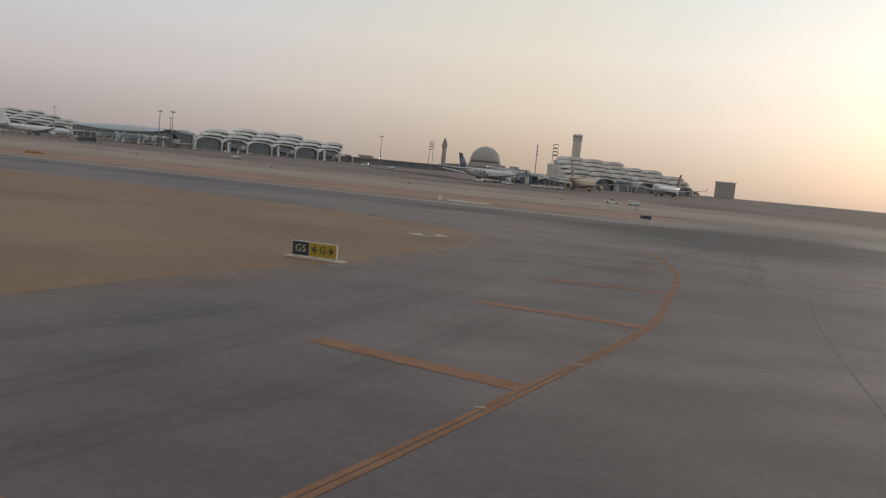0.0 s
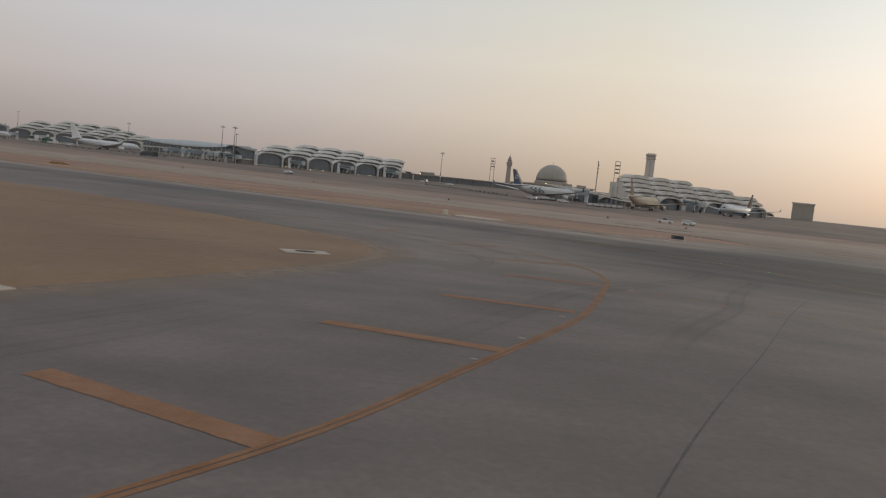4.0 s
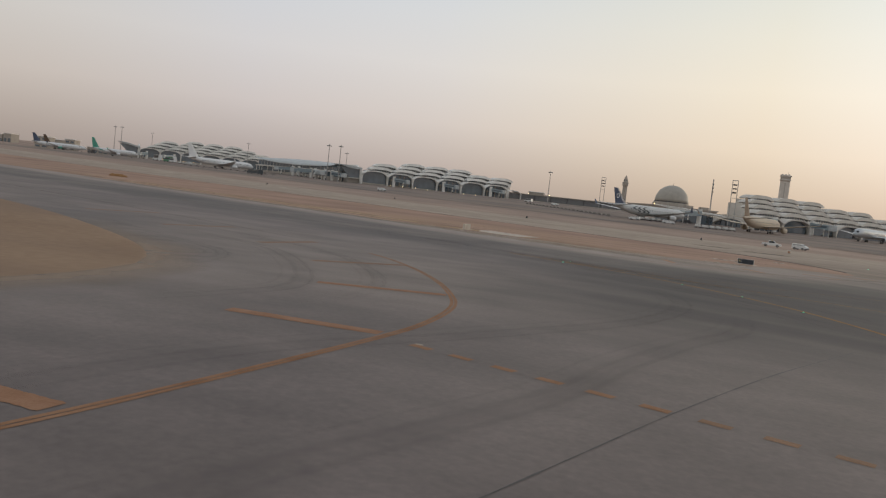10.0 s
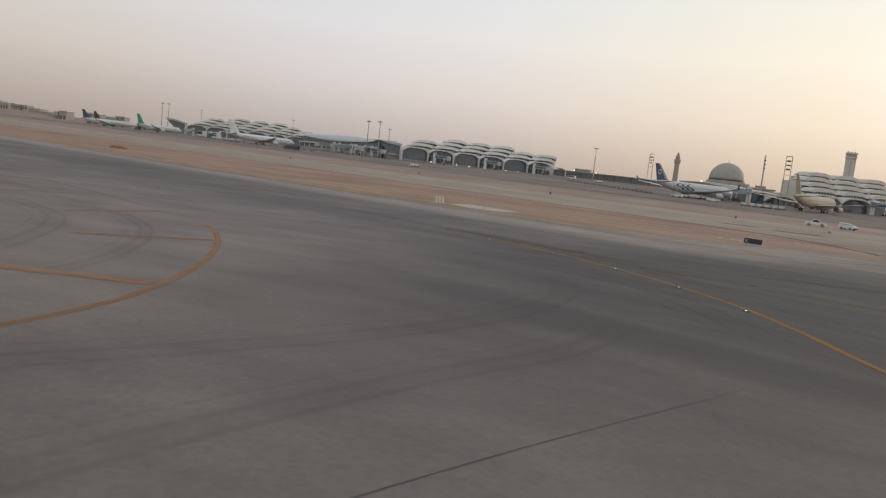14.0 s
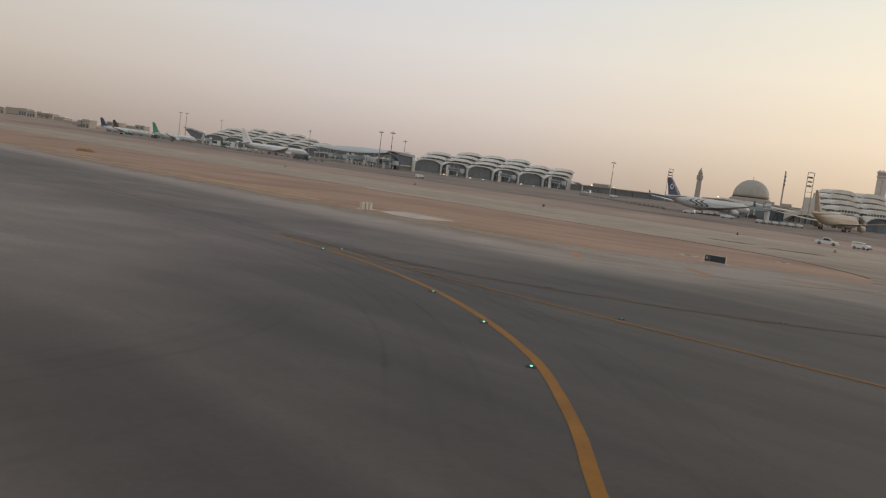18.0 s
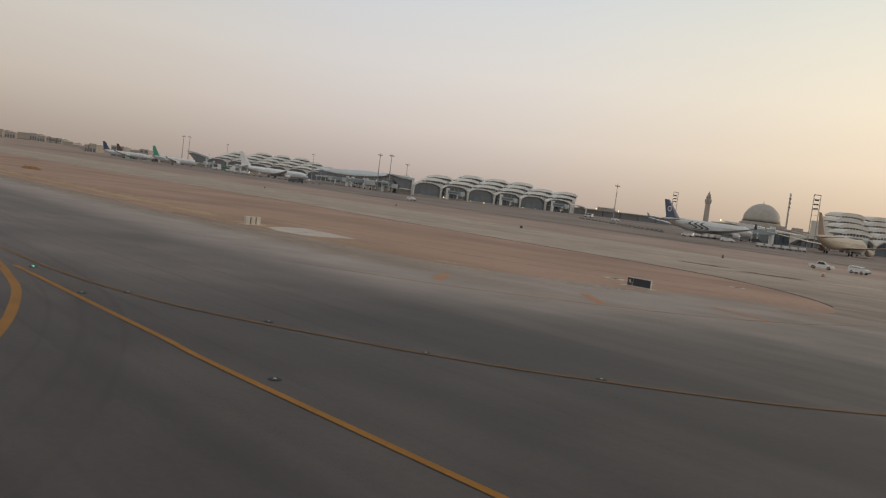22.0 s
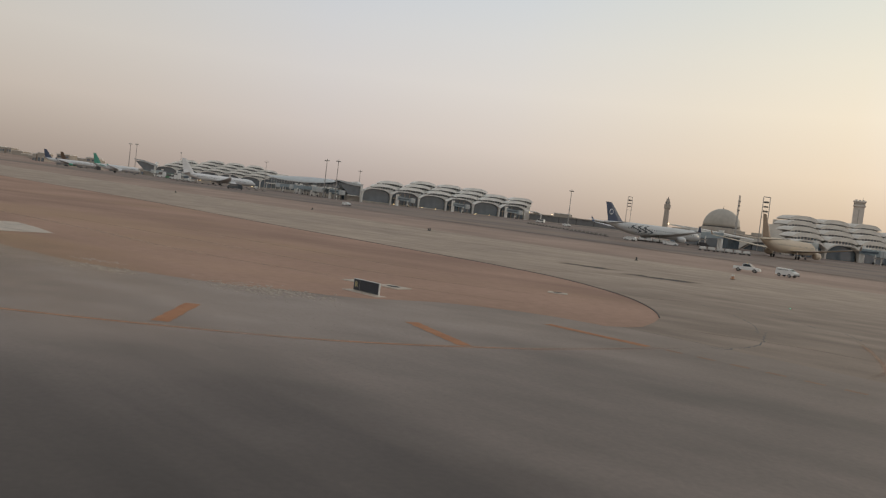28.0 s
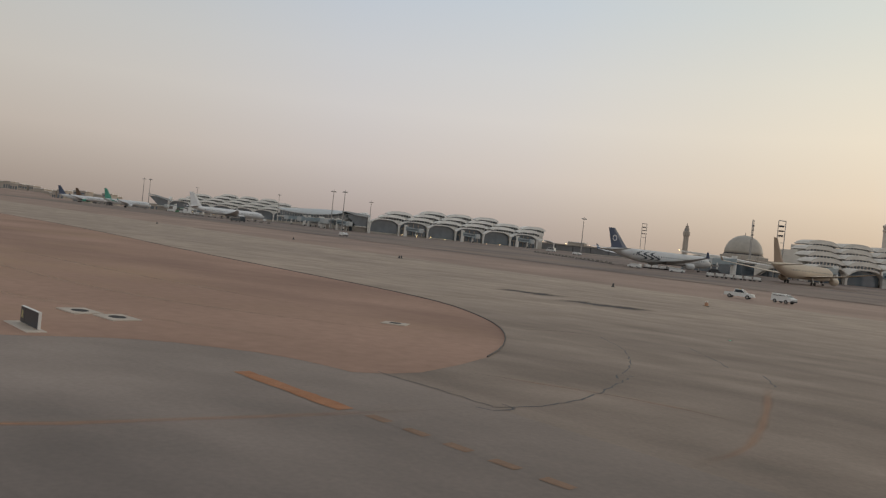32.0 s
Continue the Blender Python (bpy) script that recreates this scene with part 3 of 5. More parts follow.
# ---- painted markings ----
edge = smooth_line(V2((-14, -14), (-5.5, 2.6), (-1.3, 9.13), (2.08, 14.89), (6.7, 23.09), (9, 28.94), (11.45, 35.69), (12.88, 40.34), (14.73, 49.79), (15.15, 53.8), (14.94, 57.71), (13.95, 61.24), (12.25, 65.32), (9.8, 69.63), (6.62, 73.74), (1.98, 77.29), gpoint(50, 71.5), gpoint(110, 71.5)), 0.8)
el = thing("edge_marking", pose(0, 0, 0), "double orange-yellow taxiway edge line, worn", "marking", kind="structure")
last_ = next(i for i, p in enumerate(edge) if p.y > 74.5)
for side in (0.03, -0.125):
    ribbon("line", PAINT, edge[:last_ + 1], 0.125, 0.006, side, el, 0.06)
    ribbon("worn_line", FADED_OLD, edge[last_:], 0.15, 0.006, side, el, 0.06)

STRIPES = (((-6.9, 9.6), (-2.6, 6.9)), ((-2.37, 17.62), (2.13, 14.93)), ((1.77, 25.23), (6.65, 23.14)), ((5.08, 33.02), (10.07, 31.95)), ((7.67, 40.97), (12.58, 40.34)), ((9.9, 50.54), (14.63, 50.5)), ((9.12, 58.9), (14.05, 60.44)), ((5.59, 66.42), (9.31, 70.15)), ((-0.38, 72.29), (0.92, 77.64)), ((-9.43, 76.04), (-7.06, 81.4)), ((-19.17, 80.76), (-16.51, 86.23)))
for a, b in STRIPES:
    st = ribbon("shoulder_stripe", PAINT_STRIPE if a[1] < 63 else PAINT_FADED, smooth_line(V2(a, b), 0.12), 0.6, 0.007, ragged=0.07)
    tagged(st, "wide orange stripe painted across the taxiway shoulder", "marking", "shoulder stripes", "structure")

for i in range(12):
    p, q = Vector((15.8 + 1.175 * i, 49.57 - 0.5 * i)), Vector((16.4 + 1.175 * i, 49.31 - 0.5 * i))
    tagged(ribbon("dash_marking", PAINT if i < 6 else PAINT_FADED, [p, (p + q) / 2, q], 0.3, 0.006, ragged=0.08), "short orange dash of a holding line", "marking", "holding line dashes", "structure")
for i in range(7):
    p = Vector((46.55 + 1.12 * i, 119.05 - 0.5 * i))
    q = p + Vector((0.6, -0.26))
    tagged(ribbon("dash_marking", PAINT_WASHED, [p, (p + q) / 2, q], 0.28, 0.006, ragged=0.08), "short faded dash of a holding line", "marking", "holding line dashes", "structure")

lead = smooth_line(V2((41, 46), (36.4, 58), (33.07, 65.06), (31.65, 69.5), (30.2, 73.3), (28.97, 75.6), (27.36, 78.1), (25.29, 80.8), (23.33, 82.95), (20.32, 85.7), (18.1, 87.3), (15.71, 88.9), (13.2, 90.4), (11.7, 91.2)), 0.7)
tagged(ribbon("lead_line", PAINT_YELLOW, lead, 0.26, 0.007, ragged=0.05), "curved yellow taxiway centre line", "marking", kind="structure")
tagged(ribbon("centre_line", PAINT_DEEP, smooth_line(V2((80, 61.5), (34.67, 80.65), (26.45, 84.35), (20.19, 87.25), (16.2, 89.1)), 1.2), 0.185, 0.011, ragged=0.04), "straight yellow centre line of the taxiway", "marking", kind="structure")
tagged(ribbon("centre_line", FADED, smooth_line(V2((9.19, 93.06), (-5.88, 100.38), gpoint(150, 88)), 1.5), 0.14, 0.011, ragged=0.2), "worn straight centre line of the taxiway", "marking", kind="structure")
tagged(ribbon("lead_line", PAINT_THIN, smooth_line(V2((11.69, 92.11), (17.74, 89.56), (23.08, 88.08), (27.32, 87.88), (31.92, 88.21), (35.35, 88.89), (40.88, 90.82), (47, 94.5), (54, 99.5)), 0.8), 0.16, 0.015, ragged=0.04), "thin orange curved guide line", "marking", kind="structure")

tagged(ribbon("edge_marking", FADED, smooth_line(V2((13.87, 103.32), (23.84, 104.13), (29.58, 105.6), (37.11, 109.12), (41.97, 113.37), (43.78, 115.61), (46.41, 119.25), (48.23, 121.9)), 0.8), 0.4, 0.006, ragged=0.1), "faded orange taxiway edge line", "marking", kind="structure")
for a, b in (((31.52, 111.47), (33.15, 107.78)), ((37.91, 115.46), (40.86, 112.55)), ((41.74, 120.99), (45.91, 119.15)), ((24.13, 109.96), (24.93, 106.42))):
    tagged(ribbon("shoulder_stripe", PAINT_ORANGE, smooth_line(V2(a, b), 0.25), 0.5, 0.009, ragged=0.16), "worn orange stripe on the taxiway shoulder", "marking", "shoulder stripes", "structure")

# sealed joints and cracks
for ctrl, w in (
    (((36.02, 126.48), (40.1, 125.98), (45.19, 123.82), (46.81, 123.11), (48.43, 122.3)), 0.05),
    (((48.43, 122.19), (49.54, 123.71), (50.25, 126.37), (50.65, 130.87)), 0.055),
    (((50.34, 131.66), (50.23, 134.72), (49.11, 139.99), (47.38, 143.95)), 0.04),
    (((51.85, 144.57), (53.14, 140.75), (53.78, 138.46)), 0.05), (((55.12, 137.42), (55.47, 134.39)), 0.05), (((48.12, 121.89), (48.63, 121.9), (48.94, 122.5), (48.52, 122.81)), 0.06), (((50.35, 130.44), (50.24, 131.25), (50.75, 131.47)), 0.06),
):
    line = smooth_line(V2(*ctrl), 0.3)
    for p in line[1:-1]:
        p += Vector((random.uniform(-0.06, 0.06), random.uniform(-0.06, 0.06)))
    tagged(ribbon("sealed_joint", SEAL, line, w, 0.006, ragged=0.6), "dark irregular sealed joint in the pavement", "joint", kind="structure")
bm = bmesh.new()
rim = tip_edge[len(tip_front) + 1:] + [Vector(gpoint(a, n)) for a, n in zip(far_rows[2:24], far_edge[2:24])]
rings = []
for i, p in enumerate(rim):
    t = (rim[min(i + 1, len(rim) - 1)] - rim[max(i - 1, 0)]).normalized()
    s_ = Vector((-t.y, t.x)) * 0.02
    top = 0.052 + 0.014 * noise.noise((0.35 * i, 1.7, 0))
    rings.append([(p.x + k * s_.x, p.y + k * s_.y, level(p.y) + z) for k, z in ((-1, -0.03), (1, -0.03), (1, top), (-1, top))])
# the slab side faces away from the sun; its shade is coloured in
tagged(part("slab_edge", loft(bm, rings), SEAL_AND_SHADE), "low edge of the concrete slabs along the sand, its shaded side coloured dark", "kerb", kind="structure")
for ctrl, w in ((((46.2, 126.87), (48.32, 126.78), (50.55, 126.88), (52.95, 126.48), (54.63, 125.71)), 0.14), (((53.15, 119.41), (53.86, 121.12), (54.46, 122.83), (54.96, 127.38), (55.26, 134.67)), 0.18), (((43.31, 142.02), (45.86, 144.26), (47.38, 143.95)), 0.14), (((31.11, 154.11), (33.44, 157.37), (36.29, 164.7)), 0.16)):
    tagged(ribbon("edge_marking", FADED_OLD, smooth_line(V2(*ctrl), 0.8), w * 1.9, 0.008, ragged=0.3), "faded orange line on the concrete taxiway", "marking", kind="structure")
for ctrl, w in ((((30.69, 177.98), (34.49, 178.29), (38.38, 176.47)), 4.5), (((38.4, 173.25), (42.91, 172.03), (47.62, 173.58)), 5.0)):
    tagged(ribbon("oil_stain", OIL, smooth_line(V2(*ctrl), 0.8), w, 0.007, ragged=0.4), "dark oil stain on the concrete", "stain", kind="structure")
# slab joints of the concrete taxiway
for i in range(-9, 14):
    tagged(ribbon("slab_joint", JOINT, [Vector(gpoint(i * 7.5 - 40, n)) for n in (158, 175, 195, 221)], 0.06, 0.005), "thin dark joint between concrete slabs", "joint", "slab joints", "structure")
for n in range(165, 222, 8):
    tagged(ribbon("slab_joint", JOINT, [Vector(gpoint(a, n)) for a in range(-110, 130, 12)], 0.06, 0.0055), "thin dark joint between concrete slabs", "joint", "slab joints", "structure")
# rubber and blown sand
def tyre_marks(*marks):
    for ctrl, w in marks:
        for off, wide in ((0.0, w * 2.4), (-0.45 * w, 0.28), (0.5 * w, 0.36), (0.95 * w + 0.3, 0.22)):
            tagged(ribbon("tyre_mark", TYRE, smooth_line(V2(*ctrl), 1.2), wide, 0.0036 + 0.0004 * (wide < 0.5), off, ragged=0.06), "soft dark rubber streak left by tyres", "tyre mark", "tyre marks", kind="structure")


tyre_marks(
    (((13.24, 30.01), (16.27, 38.6), (19.73, 46.15), (21.35, 51.52), (23.37, 56.93), (25.6, 62.3), (26.65, 71.19)), 0.7),
    (((5.82, 24.2), (10.26, 38.13), (12.92, 46.17), (16.84, 52.18), (22.09, 61.72), (23.62, 71.31), (19.66, 81.29)), 0.8),
    (((-12, 2), (-6.5, 12.12), (-4.14, 16.44), (-2.02, 20.92), (1.33, 28.25), (4.33, 38.17)), 0.7),
    (((-14, 4), (-8.34, 15.48), (-6.06, 18.68), (-2.86, 24.47), (-0.08, 30.38), (2.8, 40.21)), 0.6),
    (((-10, -2), (-5, 9.31), (-3.61, 11.34), (-1.82, 14.01), (0.08, 17.69), (4.61, 28.17)), 0.6),
)
tyre_marks(
    (((5.26, 45.25), (7.9, 52.27), (8.91, 57.29), (6.19, 63.67), (1.76, 69.72), (-3.21, 72.86), (-13.01, 77.95)), 0.7),
    (((3.75, 56.37), (1.75, 64.48), (-4.44, 68.95), (-15.06, 76)), 0.6),
    (((10.31, 50.23), (11.53, 57.26), (9.73, 64.33), (4.31, 71.91), (-4.84, 77.29), (-21.24, 85.31)), 0.5),
    (((34, 60), (30.68, 67.03), (26.68, 75.12), (20.71, 82.24), (11.7, 88.48), (-0.42, 94.88)), 1.2),
)
tyre_marks(
    (((38, 62), (34.19, 70.02), (29.78, 78.52), (22.75, 86.26), (12.73, 92.47), (-2.38, 99.92)), 1.0),
    (((40, 78), (29.83, 82.63), (9.69, 92.54), (-20.68, 107.65)), 2.2),
    (((44, 83), (29.89, 89.83), (7.72, 100.14), (-25.66, 116.75)), 2.6),
    (((44, 88), (49, 96), (54, 106), (58, 118)), 1.4),
)
for ctrl in (((17.73, 35.84), (20.41, 42.21), (22.55, 47.25), (25.47, 53.51), (29.08, 60.29)), ((9, 14), (13.25, 25.51), (17.73, 35.84))):
    tagged(ribbon("sealed_joint", SEAL_AND_SHADE, smooth_line(V2(*ctrl), 0.4), 0.035, 0.005, ragged=0.5), "thin dark sealed joint in the asphalt", "joint", kind="structure")
for ctrl, w in ((((-14, 12), (-6.67, 26.31), (-3.2, 32.82), (0.07, 40.26), (2.4, 48.1), (3.0, 54.4), (1.3, 59.6), (-5, 66.1), (-17, 75)), 4.4),):
    tagged(ribbon("blown_sand", DUST, smooth_line(V2(*ctrl), 0.8), w, 0.0025, ragged=0.35), "thin blown sand along the pavement edge", "sand", kind="structure")

tagged(ribbon("blown_sand", DUST, smooth_line(V2(gpoint(150, 108.5), gpoint(60, 109), gpoint(25, 110), gpoint(5, 111)), 1.5), 7.0, 0.0035, ragged=0.3), "yellowish sand blown along the pavement edge", "sand", kind="structure")
tagged(ribbon("sand_drift", OCHRE, [Vector(gpoint(a, 114.5)) for a in range(12, 180, 3)], 9.0, 0.018, ragged=0.2), "ochre sand drift along the island edge", "sand", kind="structure")
for name_, ox, oy, sx, sy, count in (("pale_gravel", 30.6, 117.6, 2.2, 1.3, 420), ("pale_gravel", 23.4, 115.9, 1.5, 0.8, 260), ("pale_gravel", 21.3, 118.0, 1.2, 0.4, 70)):
    bm = bmesh.new()
    for i in range(count):
        x, y, q = ox + random.gauss(0, sx * 0.6), oy + random.gauss(0, sy * 0.6), random.uniform(0.012, 0.045)
        loft(bm, [[(x + q * k * (3.2 * DG.x * math.cos(a) + NG.x * math.sin(a)), y + q * k * (3.2 * DG.y * math.cos(a) + NG.y * math.sin(a)), z) for a in (1, 2.6, 4.1, 5.4)] for k, z in ((1.2, -0.01), (0.8, 0.015 + q * 0.2))])
    tagged(part(name_, bm, SAND_PALE), "scatter of pale broken gravel at the sand edge", "gravel", kind="stuff")

for ctrl, w in (
    (((-34, 22), (-22, 27), (-12.24, 30.93), (-6.23, 34.38)), 0.5), (((-38, 34), (-24.25, 37.89), (-12.32, 40.55), (-3.69, 44.35)), 0.6), (((-30, 14), (-18, 20.5), (-9.68, 27.34)), 0.35),
    (((-60, 50), (-36.17, 52.3), (-16.71, 53.26), (-4.88, 56.58)), 0.9), (((-50, 62), (-31.04, 65.87), (-13.02, 66.86)), 0.8), (((-24.46, 42.75), (-12.52, 46.55), (-3.81, 50.47)), 0.3),
    (((-20.21, 141.4), (3.73, 134.09), (19.82, 128), (36.02, 127.2), (43.14, 130.07)), 0.9), (((-8.36, 142.34), (11.68, 137.23), (27.87, 132.66), (42.11, 134.19)), 0.7), (((-0.51, 148.61), (17.69, 142.42), (33.92, 138.34)), 0.8),
):
    tagged(ribbon("wheel_track", TRACK, smooth_line(V2(*ctrl), 1.0), w, 0.016, ragged=0.35), "faint pale wheel track in the sand", "track", "wheel tracks", kind="structure")

# ---- signs ----
def taxi_sign(m, panels, label, base_len, thick_base=0.045, tall=0.57, gap=0.07, ahead=0.0):
    s = thing("taxiway_sign", m, label, "sign")
    total = sum(w for w, *_ in panels)
    part("base_slab", boxm(-base_len / 2, -0.3 - ahead, -0.04, base_len / 2, 0.3 - ahead, thick_base, bevel=0.012), PAD_SLAB, s, "pale concrete base slab")
    h0, h1 = thick_base + gap, thick_base + gap + tall
    part("cabinet", boxm(-total / 2 - 0.015, -0.09, h0 - 0.02, total / 2 + 0.015, 0.0, h1 + 0.02, bevel=0.01), SIGN_WHITE, s, "white metal cabinet")
    for i in range(3):
        x = -total / 2 + 0.15 + i * (total - 0.3) / 2
        part("leg", tubem((x, 0, thick_base - 0.01), (x, 0, h0), 0.035, sides=8), STEEL, s)
    x = -total / 2
    for w, ground_mat, text, ink, size, tx in panels:
        p = part("panel", boxm(x + 0.012, -0.1, h0, x + w - 0.012, -0.085, h1), ground_mat, s)
        if text:
            words("lettering", text, size, ink, pose(x + w * tx, -0.106, (h0 + h1) / 2, 90), p)
        if text == "G" and w > 0.9:
            for sgn in (-1, 1):
                bm = bmesh.new()
                cx, cz = x + w * tx + sgn * 0.36, (h0 + h1) / 2
                box(bm, cx - 0.13, -0.108, cz - 0.028, cx + 0.13, -0.1, cz + 0.028)
                for up in (-1, 1):
                    quad(bm, (cx + sgn * 0.16, -0.109, cz), (cx + sgn * 0.01, -0.109, cz + up * 0.15), (cx - sgn * 0.06, -0.109, cz + up * 0.12), (cx + sgn * 0.07, -0.109, cz))
                part("arrow", bm, ink, p)
        x += w
    return s


taxi_sign(pose(-4.74, 32.55, 0.0, 0, 0, -19.5), ((0.8, SIGN_BLACK, "G5", SIGN_PALE, 0.42, 0.5), (1.26, SIGN_YELLOW, "G", SIGN_BLACK, 0.42, 0.5)), "black and yellow taxiway sign reading G5 and G with arrows", 2.75)
taxi_sign(pose(33.22, 121.75, 0.0, 0, 0, -25), ((0.42, SIGN_BLACK, "R", SIGN_PALE, 0.36, 0.5), (1.33, SIGN_BLACK, "", SIGN_YELLOW, 0.3, 0.5)), "black taxiway sign with a small letter R on a slab", 2.45, 0.03, 0.5, 0.03, 0.2)


def cable_pit(x, y, turn, size=(1.5, 0.9), label="square concrete cable pit with a dark lid, in the sand"):
    c = thing("cable_pit", pose(x, y, 0.025, 0, 0, turn), label, "cable pit", "cable pits")
    part("surround", boxm(-size[0] / 2, -size[1] / 2, -0.03, size[0] / 2, size[1] / 2, 0.03, bevel=0.01), PAD_SLAB, c)
    bm = bmesh.new()
    loft(bm, [[(size[0] * 0.24 * k * math.cos(a), size[1] * 0.27 * k * math.sin(a), z) for a in (math.tau * i / 16 for i in range(16))] for k, z in ((1, 0.0), (1, 0.038), (0.9, 0.044))])
    part("lid", bm, PIT_LID, c, "round dark cast-iron lid")


cable_pit(-0.1, 50.57, 30, (2.3, 1.5))
cable_pit(32.82, 125.8, -20, (1.6, 1.1))
cable_pit(30.93, 125.87, -20, (1.6, 1.1))
cable_pit(39.19, 136.48, 10, (1.2, 0.9))


def drain_headwall(m):
    b = thing("drain_headwall", m, "pale concrete box of three blocks with dark joints, in the sand", "drain box")
    for i in range(3):
        part("block", boxm(-0.8 + i * 0.56, -0.16, 0.0, -0.37 + i * 0.56, 0.14, 0.68, bevel=0.025), HEADWALL, b)
    part("back_wall", boxm(-0.78, 0.0, 0.0, 0.72, 0.12, 0.6, bevel=0.02), DARK_STEEL, b, "dark recessed joints between the blocks")
    part("footing", boxm(-1.1, -0.4, -0.06, 1.1, 0.4, 0.03, bevel=0.02), PAD_SLAB, b)


drain_headwall(pose(0.72, 125.0, 0.03, 0, 0, 75))
pad = V2((2.0, 124.6), (4.7, 122.4), (7.6, 121.8), (8.8, 123.4), (9.9, 126.9), (6.8, 128.7), (2.7, 130.6), (1.6, 128.2))
island("concrete_pad", pad, "flat pale concrete pad in the sand", 0.05, PAD_SLAB)
for x0, y0, x1, y1 in ((3.1, 125.9, 9.3, 125.3), (4.9, 129.4, 6.6, 122.2)):
    tagged(ribbon("slab_joint", SEAL_AND_SHADE, smooth_line(V2((x0, y0), (x1, y1)), 0.8), 0.07, 0.054, ragged=0.4), "thin dark joint across the pad", "joint", "slab joints", "structure")


def inset_light(x, y, lit):
    c = thing("inset_light", pose(x, y, 0.0), "low round inset taxiway light" + (", lit green" if lit else ", unlit"), "light", "inset taxiway lights")
    part("housing", tubem((0, 0, 0), (0, 0, 0.02), 0.15, 0.12, 12), RUBBER, c)
    part("lens", boxm(-0.032, -0.03, 0.018, 0.032, 0.03, 0.034, taper=0.7), LAMP_GREEN if lit else STEEL, c)


for x, y, lit in ((-5.89, 100.89, 0), (-0.86, 98.44, 0), (7.58, 94.09, 0), (16.2, 88.4, 1), (24.36, 81.57, 1), (27.45, 77.62, 1), (29.93, 73.28, 1), (16.65, 89.45, 1), (31.84, 88.32, 0), (30.74, 82.94, 0), (21.33, 87.05, 0), (21.8, 88.4, 0), (27.01, 88.28, 0), (12.59, 91.17, 0), (36.26, 89.41, 0), (53.65, 152.58, 1)):
    inset_light(x, y, lit)


def reflector(x, y):
    c = thing("edge_reflector", pose(x, y, 0.0), "small flat pale marker on the asphalt", "marker", "pavement markers")
    part("plate", boxm(-0.11, -0.04, 0, 0.11, 0.04, 0.018, taper=0.8), WHITE_SLAB, c)


for x, y in ((1.16, 13.41), (3.65, 17.42), (9.34, 30.51), (10.55, 33.96), (12.01, 38.91), (15.96, 49.72)):
    reflector(x, y)


# ---- poles and masts ----
def light_pole(x, y, top, heads, label):
    z = level(y)
    p = thing("apron_light_pole", pose(x, y, z), label, "light pole", "apron light poles")
    h = top - z
    part("shaft", tubem((0, 0, -0.2), (0, 0, h), 0.38, 0.17, 10), STEEL, p)
    part("ring", tubem((0, 0, h - 0.9), (0, 0, h - 0.7), 0.9, 0.9, 12), STEEL, p)
    for i in range(heads):
        a = math.tau * (i + 0.3) / heads
        part("floodlight", boxm(1.25 * math.cos(a) - 0.4, 1.25 * math.sin(a) - 0.4, h - 1.1, 1.25 * math.cos(a) + 0.4, 1.25 * math.sin(a) + 0.4, h - 0.5, bevel=0.08, taper=0.7), STEEL, p)
    part("cap", tubem((0, 0, h), (0, 0, h + 0.5), 0.25, 0.05, 8), STEEL, p)


for x, y, top, heads in ((-44, 600.7, 29.3, 6), (-189.3, 534.5, 29.6, 6), (-179.6, 531.4, 29.7, 6), (-453, 659, 34, 5), (-446, 659, 34.1, 5), (-223, 655, 30.5, 4), (-349, 718, 33, 4), (-534, 833, 38.4, 4)):
    light_pole(x, y, top, heads, "tall steel high-mast light pole on the apron")


def ladder_mast(x, y, top, turn):
    z = level(y)
    h = top - z
    p = thing("floodlight_mast", pose(x, y, z, 0, 0, turn), "two-legged steel lighting mast with rows of floodlights", "light mast", "floodlight masts")
    w = 1.4
    for s in (-1, 1):
        part("leg", tubem((s * w, 0, -0.3), (s * w, 0, h), 0.2, 0.16, 8), STEEL, p)
    part("top_bar", tubem((-w, 0, h), (w, 0, h), 0.18, sides=8), STEEL, p)
    for i in range(4):
        zz = h * (0.62 + 0.1 * i)
        part("rung", tubem((-w, 0, zz), (w, 0, zz), 0.09, sides=6), STEEL, p)
    for i in range(3):
        for s in (-1, 0.1):
            zz = h - 2.6 - 1.9 * i
            part("floodlight", boxm(s * 0.9 - 0.15, -0.5, zz, s * 0.9 + 0.75, 0.3, zz + 0.6, bevel=0.08), DARK_STEEL, p)


ladder_mast(-5.6, 597, 28.5, 10)
ladder_mast(55.6, 446, 26.3, 80)
ladder_mast(66.6, 450.4, 27.2, 12)

# ---- terminals ----
def arch_pts(u0, u1, z0, rise, k=10, power=3.2):
    out = []
    for i in range(k + 1):
        s = 2 * i / k - 1
        out.append((u0 + (u1 - u0) * i / k, z0 + rise * (1 - abs(s) ** power)))
    return out


def vault(bm, u0, u1, v0, v1, z0, rise, thick=0.9, lift=0.0, power=3.2):
    """A concrete shell arched across u, from v0 back to v1, rising by lift towards the back."""
    top = arch_pts(u0, u1, z0, rise, 10, power)
    low = arch_pts(u0 + thick * 0.8, u1 - thick * 0.8, z0 - thick * 0.2, rise - thick * 0.8, 10, power)
    rings = []
    for v, dz in ((v0, 0.0), ((v0 + v1) / 2, lift * 0.75), (v1, lift)):
        rings.append([(u, v, z + dz) for u, z in top] + [(u, v, z + dz) for u, z in reversed(low)])
    loft(bm, rings)
    return bm


def glazing(bm, u0, u1, v, zb, z0, rise, power=3.2):
    """An arched pane down to zb."""
    pts = arch_pts(u0, u1, z0, rise, 10, power)
    quad(bm, *[(u, v, z) for u, z in pts], (u1, v, zb), (u0, v, zb))
    return bm



